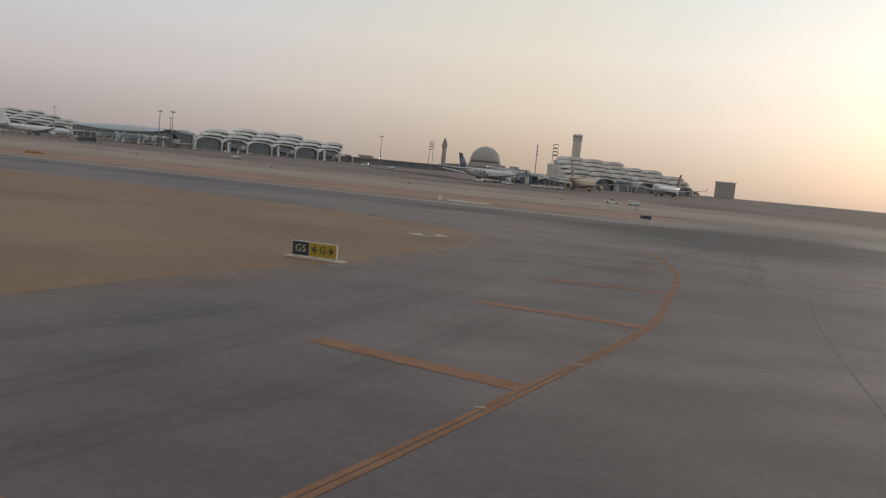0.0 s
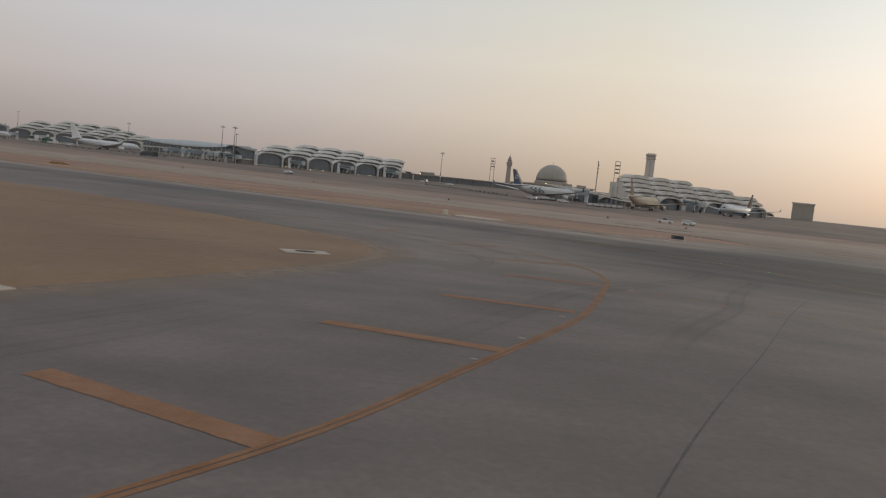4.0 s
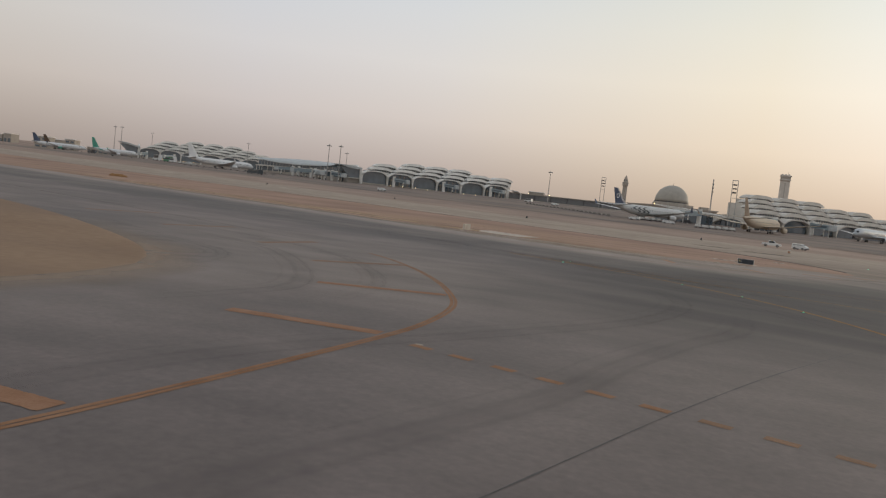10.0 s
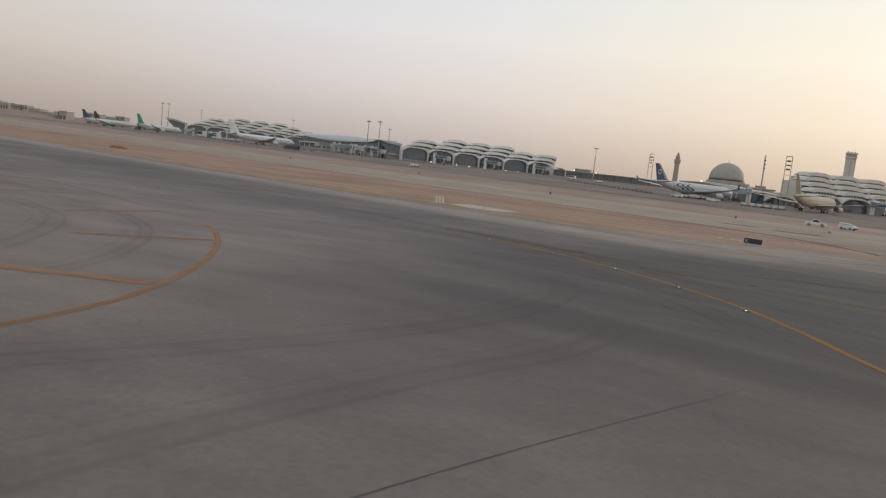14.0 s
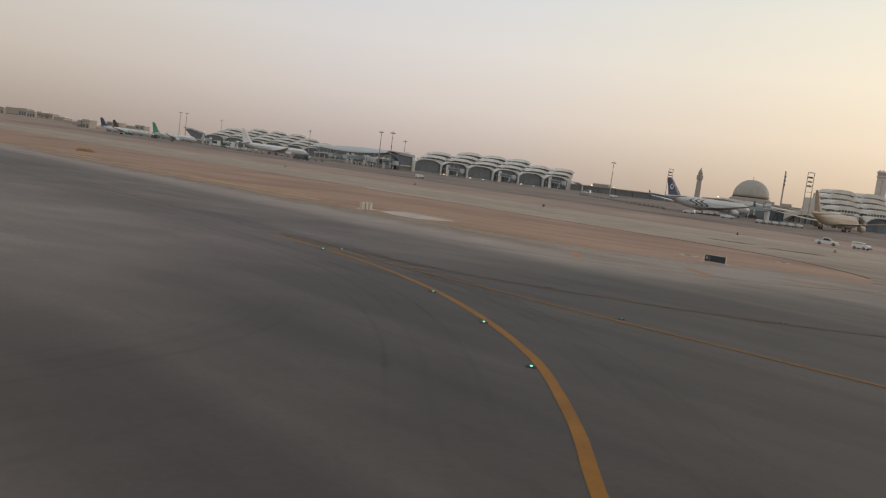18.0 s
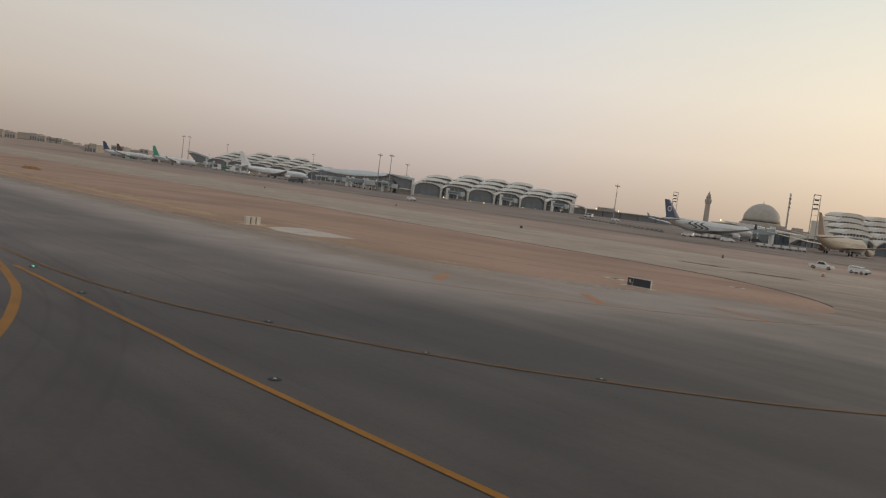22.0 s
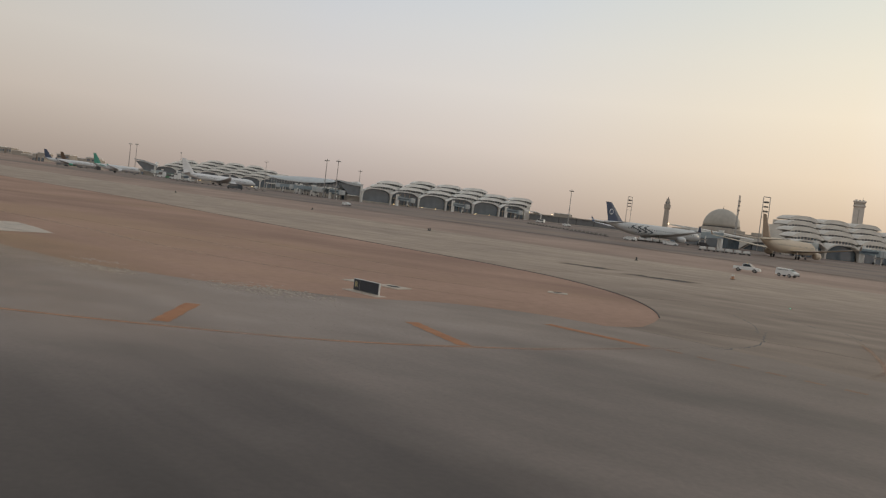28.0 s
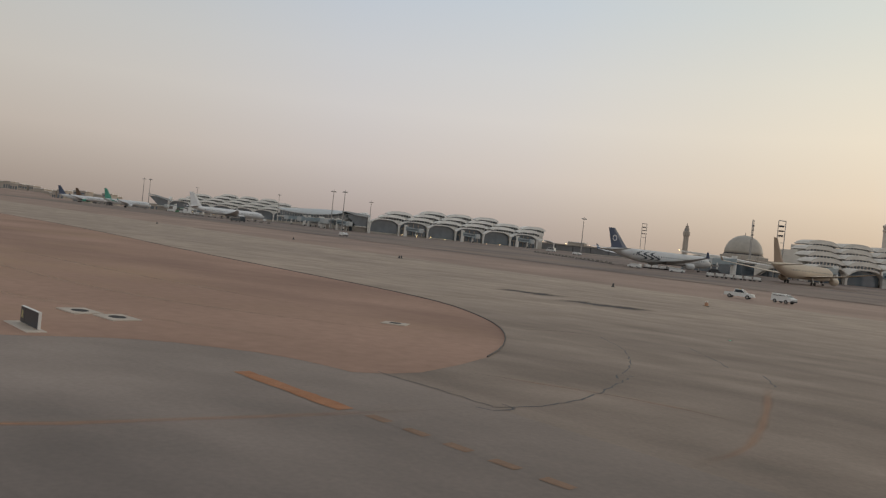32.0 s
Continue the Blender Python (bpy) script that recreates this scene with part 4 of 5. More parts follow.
BAY, ROW, STEP = 18.9, 7.8, 2.85


def terminal(x, y, base, label, ROWS, wedge=None, lamps=(1, 2, 4), framed=(), stone=SHELL, slot=1.5, dark=WINDOW_DARK, crest=1.0):
    """ROWS, from the front to the back: the bay at which a row of shells begins, and how many it has; each row stands over the gaps of the one before."""
    t = thing("terminal_building", Matrix.Translation((x, y, base)) @ pose(0, 0, 0, 0, 0, 36), label, "airport terminal", "terminal buildings")
    n = ROWS[0][1]
    whole = n * BAY
    bm = bmesh.new()
    loft(bm, [[(a * w, b * d, z) for a, b in ((-1, -1), (1, -1), (1, 1), (-1, 1))] for z, w, d in ((-1, 0.5, 0.8), (5.0, 0.5, 0.9), (7.2, 0.9, 1.2))])
    pillar = part("pillar", bm, stone, t, "pale concrete pillar")
    for c in range(1, n + 1):
        share("pillar", pillar, pose(c * BAY, 0, 0), t)
    front = part("shell_roof", vault(bmesh.new(), 0.1, BAY - 0.1, -1.6, ROW - 1.0, 7.2, 3.0, 0.75, 0.0, 3.4), stone, t, "arched white concrete roof shell")
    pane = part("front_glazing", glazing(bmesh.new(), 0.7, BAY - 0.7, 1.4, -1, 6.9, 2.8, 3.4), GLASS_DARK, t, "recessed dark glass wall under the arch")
    for c in range(1, n):
        share("shell_roof", front, pose(c * BAY, 0, 0), t)
        share("front_glazing", pane, pose(c * BAY, 0, 0), t)
    plinth = part("plinth", boxm(0.8, 0.2, -1, BAY - 0.8, 1.3, 1.3), FACADE, t, "low beige wall below the glass")
    for c in range(1, n):
        share("plinth", plinth, pose(c * BAY, 0, 0), t)
    for c in framed:
        for u0, u1, z0, z1 in ((3.0, 3.35, -1, 6.5), (6.2, 6.5, -1, 8.4), (9.4, 9.7, -1, 8.6), (12.6, 12.9, -1, 8.4), (15.4, 15.75, -1, 6.5)):
            part("glazing_bar", boxm(u0 - 3.0, 0.9, z0, u1 - 3.0, 1.25, z1), WHITE_SLAB, t).matrix_basis = pose(c * BAY + 3.0, 0, 0)
        part("glazing_beam", boxm(1.6, 0.6, 4.6, BAY - 1.6, 1.2, 5.2), WHITE_SLAB, t).matrix_basis = pose(c * BAY, 0, 0)
    upper = None
    at_arc = lambda i: pose(BAY / 2 + i * (BAY - 2.2) / 9.4, 0, -1.4 * abs(i / 5) ** 3.4)
    core = bmesh.new()
    for r, (first, count) in enumerate(ROWS):
        back = 6.0 if r + 1 < len(ROWS) else 1.0
        box(core, first * BAY + 0.8, r * ROW + (9.2 if r == 0 else 2.5), -1, (first + count) * BAY - 0.8, (r + 1) * ROW + back, 7.6 + STEP * r)
        if r == 0:
            continue
        for c in range(count):
            m = pose((first + c) * BAY, r * ROW, r * STEP)
            if upper is None:
                upper = part("upper_shell", vault(bmesh.new(), 0.6, BAY - 0.6, -2.0, ROW - 1.0, 8.3, 2.2, 1.85, 0.0, 3.4), stone, t, "shallow arched white roof shell")
                wall = part("clerestory", glazing(bmesh.new(), 1.2, BAY - 1.2, 0.0, 5.0, 7.9, 2.0, 3.4), stone, t, "pale upper wall with a row of dark windows")
                pane = part("window", boxm(-slot / 2, -0.14, 7.4, slot / 2, 0.05, 9.0), dark, wall)
                pane.matrix_basis = at_arc(-4)
                upper.matrix_basis = wall.matrix_basis = m
                band = wall
            else:
                share("upper_shell", upper, m, t)
                band = share("clerestory", wall, m, t)
                share("window", pane, at_arc(-4), band)
            for i in range(-3, 5):
                share("window", pane, at_arc(i), band)
    part("core", core, stone, t)
    part("ground_floor", boxm(0.5, 5.5, -1, whole - 0.5, 9, 4.2), FACADE, t, "beige ground floor wall")
    # the west end: a parapet wall with one wide arch
    bm = bmesh.new()
    rim = [(v, z) for v, z in arch_pts(1.5, 29.5, 5.0, 5.7, 14, 2.2)]
    outer = [(0.8, -1), (0.8, 10.0), *[(0.8 + 40.2 * i / 14, 10.0 + 3.2 * min(1, i / 5)) for i in range(1, 14)], (41, 13.2), (41, -1)]
    inner = [(1.5, -1), (1.5, 3), *rim[1:-1], (29.5, 5), (29.5, -1)]
    rings = [[bm.verts.new((u, v, z)) for v, z in ring] for u in (-1.2, 0.3) for ring in ([(v, z * crest) for v, z in outer], [(v, z * crest) for v, z in inner])]
    k = len(outer)
    for i in range(k - 1):
        for a, b in ((0, 1), (3, 2), (2, 0), (1, 3)):
            bm.faces.new((rings[a][i], rings[a][i + 1], rings[b][i + 1], rings[b][i]))
    bmesh.ops.recalc_face_normals(bm, faces=bm.faces)
    part("end_wall", bm, stone, t, "pale end wall with a wide arch")
    bm = bmesh.new()
    quad(bm, *[(0.6, v, z * crest) for v, z in rim], (0.6, 29.5, -1), (0.6, 1.5, -1))
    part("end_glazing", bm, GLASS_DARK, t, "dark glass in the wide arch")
    mull = part("end_mullion", boxm(0.3, -0.15, -1, 0.6, 0.15, 9.2 * crest), DARK_STEEL, t)
    mull.matrix_basis = pose(0, 8, 0)
    for v in (12, 16, 20, 24):
        share("end_mullion", mull, pose(0, v, 0), t)
    if wedge:
        u0, u1, v0, tip, low = wedge
        bm = bmesh.new()
        loft(bm, [[(u0, v, tip), (u0 + 0.4 * (u1 - u0), v, tip - 0.5), (u1, v, low), (u1, v, low - 1.5), (u0 + 0.4 * (u1 - u0), v, tip - 2.0), (u0, v, tip - 0.5)] for v in (v0, v0 + 8, v0 + 18)])
        part("wedge_canopy", bm, SHELL_GREY, t, "grey wing-like canopy with a raised pointed tip")
        bm = bmesh.new()
        loft(bm, [[(u0 + 0.5 * (u1 - u0), v, 3.6), (u0 + 1.2, v, tip - 1.6), (u0 + 0.4 * (u1 - u0), v, tip - 1.9), (u1 - 0.5, v, low - 1.2), (u1 - 0.5, v, 3.6)] for v in (v0 + 2, v0 + 16)])
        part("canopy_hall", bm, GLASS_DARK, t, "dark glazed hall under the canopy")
        part("hall_base", boxm(u0 + 0.45 * (u1 - u0), v0 + 3, -1, u1, v0 + 15, 3.6), FACADE, t, "pale low wall under the hall")
        part("hall_beam", boxm(u0 + 0.42 * (u1 - u0), v0 + 1.6, 3.3, u1, v0 + 2.2, 3.9), stone, t)
    part("end_canopy", vault(bmesh.new(), whole + 0.6, whole + 15, 4, 14, 5.6, 2.2, 0.6, 0.2), stone, t, "low open canopy at the end")
    for u in (whole + 1.2, whole + 14.4):
        part("end_post", boxm(u - 0.3, 4.2, -1, u + 0.3, 5.0, 5.8), stone, t)
    for c in lamps:
        for k in (0.12, 0.62):
            u = (c + k) * BAY
            part("lamp", tubem((u, -1.2, 0.9), (u, -1.2, 1.4), 0.2, 0.16, 8), LAMP_WARM, t, "lit warm lamp")
    return t


terminal(-168.4, 547, 5.2, "terminal with rows of stepped white arched roof shells and dark glazing", ((0, 6), (0.32, 6), (0.64, 6), (1.96, 3)), (-16, 0.2, 1, 12.4, 11.2), framed=(1, 3, 5), slot=1.35)
terminal(-442, 681, 7.4, "terminal of stepped white arched roof shells behind parked aircraft", ((0, 6), (0.32, 6), (0.64, 6), (0.96, 5), (2.28, 3)), (-19, 1, 0, 13.6, 10.4), slot=1.35)
# the window slots here use the lightened glass too, to carry the haze
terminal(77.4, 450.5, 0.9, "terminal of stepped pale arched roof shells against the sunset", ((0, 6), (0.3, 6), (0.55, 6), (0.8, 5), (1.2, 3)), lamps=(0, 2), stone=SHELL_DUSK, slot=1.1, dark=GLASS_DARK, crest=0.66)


def concourse(p, q, base, label, high=14.2, low=12.6):
    p, q = Vector(p), Vector(q)
    d = q - p
    t = thing("concourse", Matrix.Translation((p.x, p.y, base)) @ pose(0, 0, 0, 0, 0, math.degrees(math.atan2(d.y, d.x))), label, "concourse", "concourses")
    L = d.length
    bm = bmesh.new()
    rings = []
    for i in range(13):
        k = i / 12
        fat = max(0.0, math.sin(math.pi * k)) ** 0.6
        h = high + (low - high) * k - 1.6 * (1 - fat)
        rings.append([(-1 + (L + 2) * k, y, h + 0.2 - dz * fat) for y, dz in ((-2.5, 4.4), (-1, 2.8), (4, 0.9), (10, 0), (17, 0.6), (17, 1.6), (-2.5, 4.9))])
    part("roof", loft(bm, rings), SHELL_GREY, t, "long pale grey metal roof")
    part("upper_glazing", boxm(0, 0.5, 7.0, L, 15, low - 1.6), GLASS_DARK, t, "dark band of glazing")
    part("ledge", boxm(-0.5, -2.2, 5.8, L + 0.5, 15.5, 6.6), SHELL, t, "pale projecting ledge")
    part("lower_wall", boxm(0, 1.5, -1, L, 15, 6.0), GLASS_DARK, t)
    part("base_wall", boxm(0, -0.6, -1, L, 1.5, 2.4), FACADE, t, "pale low service wall")
    k = max(2, int(L / 11))
    col = part("column", boxm(-0.2, -1.4, 2.0, 0.2, -1.0, 6.0), SHELL, t)
    for i in range(1, k):
        share("column", col, pose(L * i / k, 0, 0), t)
    mull = part("mullion", boxm(-0.1, 0.3, 7.0, 0.1, 0.5, low - 1.6), SHELL_GREY, t)
    for i in range(1, 24):
        share("mullion", mull, pose(L * i / 24, 0, 0), t)
    return t


concourse((-298, 643), (-187, 552), 5.8, "long low concourse with a grey roof and dark glazing")

# the low kerbside building between the terminals
v = thing("link_building", pose(-118, 657.5, 6.3, 0, 0, -5), "long dark low link building with a pale roof edge", "link building")
part("wall", boxm(0, 0, -1, 205, 12, 5.0), LOUVRE, v, "dark long wall")
part("roof_edge", boxm(-1, -0.8, 5.0, 206, 13, 5.7, bevel=0.05), FACADE, v, "pale roof edge")
part("base_band", boxm(0, -0.5, -1, 205, 0, 0.9), FACADE, v, "pale base band")
for i in range(15):
    part("bay_post", boxm(6 + i * 13, -0.35, 0.9, 6.35 + i * 13, -0.002, 5.0), DARK_STEEL, v)
for i in range(3):
    part("lamp", tubem((36 + i * 17, -1.0, 5.9), (36 + i * 17, -1.0, 6.4), 0.2, 0.16, 8), LAMP_WARM, v, "lit lamp")
rb = thing("service_block", pose(-62, 672, 6.5), "small pale block on the roofs behind the terminal", "building")
part("wall", boxm(-6, 0, -1, 6, 10, 7.6), FACADE, rb)
part("annex", boxm(6, 0, -1, 11, 10, 6.0), DARK_STEEL, rb)
part("parapet", boxm(-6.3, -0.4, 7.6, 6.3, 10.4, 8.1), SHELL, rb)


# ---- mosque, minaret, tower ----
mq = thing("mosque", pose(52, 865, 6.6, 0, 0, 20), "mosque with a large grey dome on a low stone drum", "mosque")
bm = bmesh.new()
R = 16.8
rings = []
for i in range(11):
    a = math.pi / 2 * i / 10.6
    rings.append([(R * math.cos(a) * math.cos(b), R * math.cos(a) * math.sin(b), 15.6 + 1.0 * R * math.sin(a)) for b in (math.tau * j / 40 for j in range(40))])
part("dome", loft(bm, rings), DOME, mq, "smooth grey dome", smooth=True)
# dark ring that colours in the shadow between dome and drum
part("drum_shadow_gap", tubem((0, 0, 14.6), (0, 0, 15.7), 16.9, sides=40), DARK_STEEL, mq)
part("drum", tubem((0, 0, 9), (0, 0, 14.7), 18.6, 17.6, 40), FACADE, mq, "round stone drum")
part("finial", tubem((0, 0, 32), (0, 0, 35.2), 0.35, 0.08, 8), DARK_STEEL, mq)
part("prayer_hall", boxm(-34, -34, -1, 34, 34, 9.6), FACADE, mq, "beige stone hall")
part("parapet", boxm(-35, -35, 9.6, 35, 35, 10.6), FACADE, mq)
for i in range(4):
    part("stepped_block", boxm(-29 + i * 16, -30, 10.6, -21 + i * 16, -24, 13.0), FACADE, mq)
for i in range(7):
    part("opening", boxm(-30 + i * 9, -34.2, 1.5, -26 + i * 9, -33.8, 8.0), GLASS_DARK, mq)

mn = thing("minaret", pose(5.5, 797.4, 6.6), "tall slender stone minaret with a balcony and lantern", "minaret")
prof = ((0, 2.5), (12, 2.3), (24, 2.1), (24.1, 2.3), (25.2, 2.8), (28.2, 2.9), (28.3, 2.0), (31.0, 1.9), (31.1, 1.5), (33.2, 1.2))
part("shaft", loft(bmesh.new(), [[(r * math.cos(a), r * math.sin(a), z) for a in (math.tau * j / 12 for j in range(12))] for z, r in prof[:3]]), FACADE, mn)
part("balcony", loft(bmesh.new(), [[(r * math.cos(a), r * math.sin(a), z) for a in (math.tau * j / 12 for j in range(12))] for z, r in prof[2:7]]), FACADE, mn, "flared stone balcony")
part("lantern", loft(bmesh.new(), [[(r * math.cos(a), r * math.sin(a), z) for a in (math.tau * j / 12 for j in range(12))] for z, r in prof[6:]]), FACADE, mn)
part("finial", tubem((0, 0, 33), (0, 0, 35.4), 0.5, 0.1, 8), DARK_STEEL, mn)
for j in range(6):
    a = math.tau * j / 6
    part("slit", boxm(1.75 * math.cos(a) - 0.3, 1.75 * math.sin(a) - 0.3, 28.9, 1.75 * math.cos(a) + 0.3, 1.75 * math.sin(a) + 0.3, 30.4), GLASS_DARK, mn)

tw = thing("control_tower", pose(249, 1428, 6.6, 0, 0, -6) @ Matrix.Scale(0.93, 4), "tall concrete control tower with a wider cab", "control tower")
part("shaft", boxm(-8, -6, -1, 8, 6, 88, bevel=1.0), SHELL_DUSK, tw)
part("recess", boxm(-0.6, -6.15, 4, 0.6, -5.9, 84), DOME, tw)
part("cab_floor", boxm(-9, -7.5, 88, 9, 7.5, 91, bevel=0.6), SHELL_DUSK, tw)
part("cab_glazing", boxm(-8, -7, 91, 8, 7, 95.5, taper=1.05), DOME, tw, "dark cab windows")
part("cab_roof", boxm(-9.4, -8, 95.5, 9.4, 8, 98, bevel=0.5), SHELL_DUSK, tw)
for i in range(3):
    part("roof_unit", boxm(-7 + i * 5.2, -2, 98, -4 + i * 5.2, 2, 100), SHELL_DUSK, tw)
part("antenna", tubem((4, 0, 98), (4, 0, 104), 0.3, 0.1, 6), STEEL, tw)


def block(x, y, w, d, h, turn, label, floors=2, material=FACADE, dark=GLASS_DARK):
    b = thing("office_block", pose(x, y, level(y), 0, 0, turn), label, "building", "distant buildings")
    part("wall", boxm(-w / 2, 0, -1, w / 2, d, h), material, b)
    part("roof", boxm(-w / 2 - 0.5, -0.5, h, w / 2 + 0.5, d + 0.5, h + 0.7), SHELL, b)
    k = max(2, int(w / 5))
    win = None
    for f in range(floors):
        for i in range(k):
            m = pose(-w / 2 + (i + 0.5) * w / k, 0, 1.0 + f * (h - 0.6) / floors)
            if win is None:
                win = part("window", boxm(-w / k * 0.33, -0.12, 0, w / k * 0.33, 0.1, (h - 1) / floors * 0.55), dark, b)
                win.matrix_basis = m
            else:
                share("window", win, m, b)


block(-560, 690, 14, 12, 11, 10, "narrow pale service building", 3)
block(-535, 700, 10, 10, 11, 10, "narrow pale service building", 3)
block(-505, 720, 44, 14, 6, 12, "long low white shed", 1)
block(-420, 735, 40, 16, 8, 12, "grey flat-roofed apron building", 1)
for x, y, w, d, h, floors, label in (
    (-1204, 1055, 30, 18, 23, 2, "pale grey service building"), (-1150, 1030, 26, 18, 24, 1, "large pale hangar at the end of the apron"), (-1098, 1012, 24, 16, 21, 2, "pale grey service building"),
    (-1053, 1000, 28, 20, 22, 1, "large pale hangar at the end of the apron"), (-986, 960, 15, 14, 21.5, 2, "pale grey service building"),
    (-936, 930, 15, 14, 18.3, 2, "pale grey service building"), (-888, 900, 7, 12, 17.8, 3, "narrow beige service tower block"),
    (-879, 900, 8.5, 12, 17, 3, "narrow beige service tower block"), (-867, 900, 8, 12, 17, 3, "narrow beige service tower block"),
    (-830, 880, 19, 14, 13.6, 1, "low white cargo shed"), (-798, 870, 26, 12, 10.5, 1, "low white cargo shed"),
    (-757, 840, 18, 12, 9, 1, "low beige cargo shed"), (-714, 800, 6, 12, 11, 1, "low grey cargo shed"),
    (-704, 800, 11, 12, 12.6, 1, "grey boxy cargo building"), (-606, 760, 40, 14, 10.6, 1, "long low dark-roofed building behind the aircraft"),
):
    block(x, y, w, d, h, 0, label, floors)
block(212, 574, 14, 14, 11.5, -20, "square pale service building beyond the terminal", 1, dark=DOME)


# ---- aircraft ----
def aircraft(tail, nose, fin_top, body, fin, label, r=2.0, stripe=None, swoosh=False, engine_mat=None):
    """An airliner with its fin tip over tail and its nose tip at nose (plan), on the ground at its place."""
    tail, nose = Vector(tail), Vector(nose)
    d = nose - tail
    L = d.length * 1.04
    mid = (tail + nose) / 2
    g = level(mid.y)
    a = thing("airliner", Matrix.Translation((nose.x, nose.y, g)) @ pose(0, 0, 0, 0, 0, math.degrees(math.atan2(d.y, d.x))), label, "aircraft", "parked aircraft")
    H = fin_top - g
    cz = 1.75 + r
    # fuselage, nose at x = 0, tail towards -L
    secs = ((0, 0.06, -0.35), (0.012, 0.32, -0.28), (0.03, 0.58, -0.18), (0.06, 0.84, -0.07), (0.1, 0.98, 0), (0.14, 1, 0), (0.66, 1, 0), (0.74, 0.94, 0.06), (0.83, 0.72, 0.24), (0.92, 0.42, 0.46), (0.98, 0.16, 0.62), (1.0, 0.05, 0.66))
    part("fuselage", loft(bmesh.new(), [oval(-s * L, 0, cz + o * r, k * r, k * r) for s, k, o in secs]), body, a, smooth=True)
    # fin
    fz = cz + 0.8 * r
    root0, root1, tip0, tip1 = 0.83 * L, 0.965 * L, 0.945 * L, 1.0 * L
    def foil(x0, x1, z, t):
        return [(-x0, 0, z), (-(x0 + 0.3 * (x1 - x0)), t, z), (-x1, 0, z), (-(x0 + 0.3 * (x1 - x0)), -t, z)]
    part("tail_fin", loft(bmesh.new(), [foil(root0 - 0.045 * L, root1, fz - 0.5, 0.35), foil(root0, root1, fz + 0.6, 0.32), foil(tip0, tip1, H, 0.16)]), fin, a, "painted tail fin")
    for s in (-1, 1):
        def wing(x0, x1, y, z, t):
            return [(-x0, s * y, z), (-(x0 + 0.35 * (x1 - x0)), s * y, z + t), (-x1, s * y, z), (-(x0 + 0.35 * (x1 - x0)), s * y, z - t)]
        span = 0.47 * L
        part("wing", loft(bmesh.new(), [wing(0.36 * L, 0.56 * L, r * 0.7, cz - 0.62 * r, 0.55), wing(0.455 * L, 0.575 * L, span * 0.42, cz - 0.3 * r, 0.3), wing(0.60 * L, 0.635 * L, span, cz + 0.55 * r, 0.1)]), body, a)
        part("winglet", loft(bmesh.new(), [wing(0.60 * L, 0.635 * L, span, cz + 0.55 * r, 0.09), wing(0.625 * L, 0.64 * L, span * 1.02, cz + 0.55 * r + 0.035 * L, 0.05)]), fin, a)
        part("tailplane", loft(bmesh.new(), [wing(0.88 * L, 0.965 * L, 0.25 * r, cz + 0.55 * r, 0.22), wing(0.95 * L, 0.985 * L, 0.165 * L, cz + 0.85 * r, 0.08)]), body, a)
        ex, ey, ez, er = 0.385 * L, s * 0.155 * L, cz - 0.95 * r, 0.5 * r
        part("engine", loft(bmesh.new(), [oval(-(ex - 0.02 * L + k * 0.085 * L), ey, ez, er * w, er * w, 14) for k, w in ((0, 0.86), (0.06, 1.0), (0.45, 1.05), (0.8, 0.8), (1.0, 0.55))]), engine_mat or body, a, "engine nacelle", smooth=True)
        part("intake", tubem((-(ex - 0.021 * L), ey, ez), (-(ex - 0.015 * L), ey, ez), er * 0.8, sides=14), DARK_STEEL, a)
        part("pylon", boxm(-(ex + 0.07 * L), ey - 0.12, ez + er * 0.7, -ex, ey + 0.12, cz - 0.4 * r), body, a)
        gear = part("main_gear", tubem((-0.53 * L, s * 0.08 * L, 0.5), (-0.53 * L, s * 0.07 * L, cz - 0.6 * r), 0.16, sides=6), STEEL, a)
        for k in (-0.45, 0.45):
            part("tyre", tubem((-0.53 * L, s * 0.08 * L + k - 0.18, 0.55), (-0.53 * L, s * 0.08 * L + k + 0.18, 0.55), 0.56, sides=12), RUBBER, gear)
        bm = bmesh.new()
        k = int(L * 0.62 / 1.1)
        for i in range(k):
            x = -(0.12 * L + i * 0.7 * L / k)
            y = r * 1.0
            quad(bm, (x, s * y * 0.995, cz + 0.02 * r), (x - 0.36, s * y * 0.995, cz + 0.02 * r), (x - 0.36, s * y * 0.975, cz + 0.24 * r), (x, s * y * 0.975, cz + 0.24 * r))
        bmesh.ops.translate(bm, verts=bm.verts, vec=(0, s * 0.012, 0))
        tagged(part("cabin_windows", bm, CABIN_GLASS, a, "row of small dark cabin windows"), kind="stuff")
    part("cockpit_window", loft(bmesh.new(), [oval(-0.024 * L, 0, cz + 0.12 * r, 0.5 * r, 0.2 * r, 12), oval(-0.042 * L, 0, cz + 0.24 * r, 0.64 * r, 0.26 * r, 12)]), CAR_GLASS, a, "dark cockpit windows")
    ng = part("nose_gear", tubem((-0.12 * L, 0, 0.4), (-0.12 * L, 0, cz - 0.8 * r), 0.12, sides=6), STEEL, a)
    part("tyre", tubem((-0.12 * L, -0.3, 0.4), (-0.12 * L, 0.3, 0.4), 0.42, sides=12), RUBBER, ng)
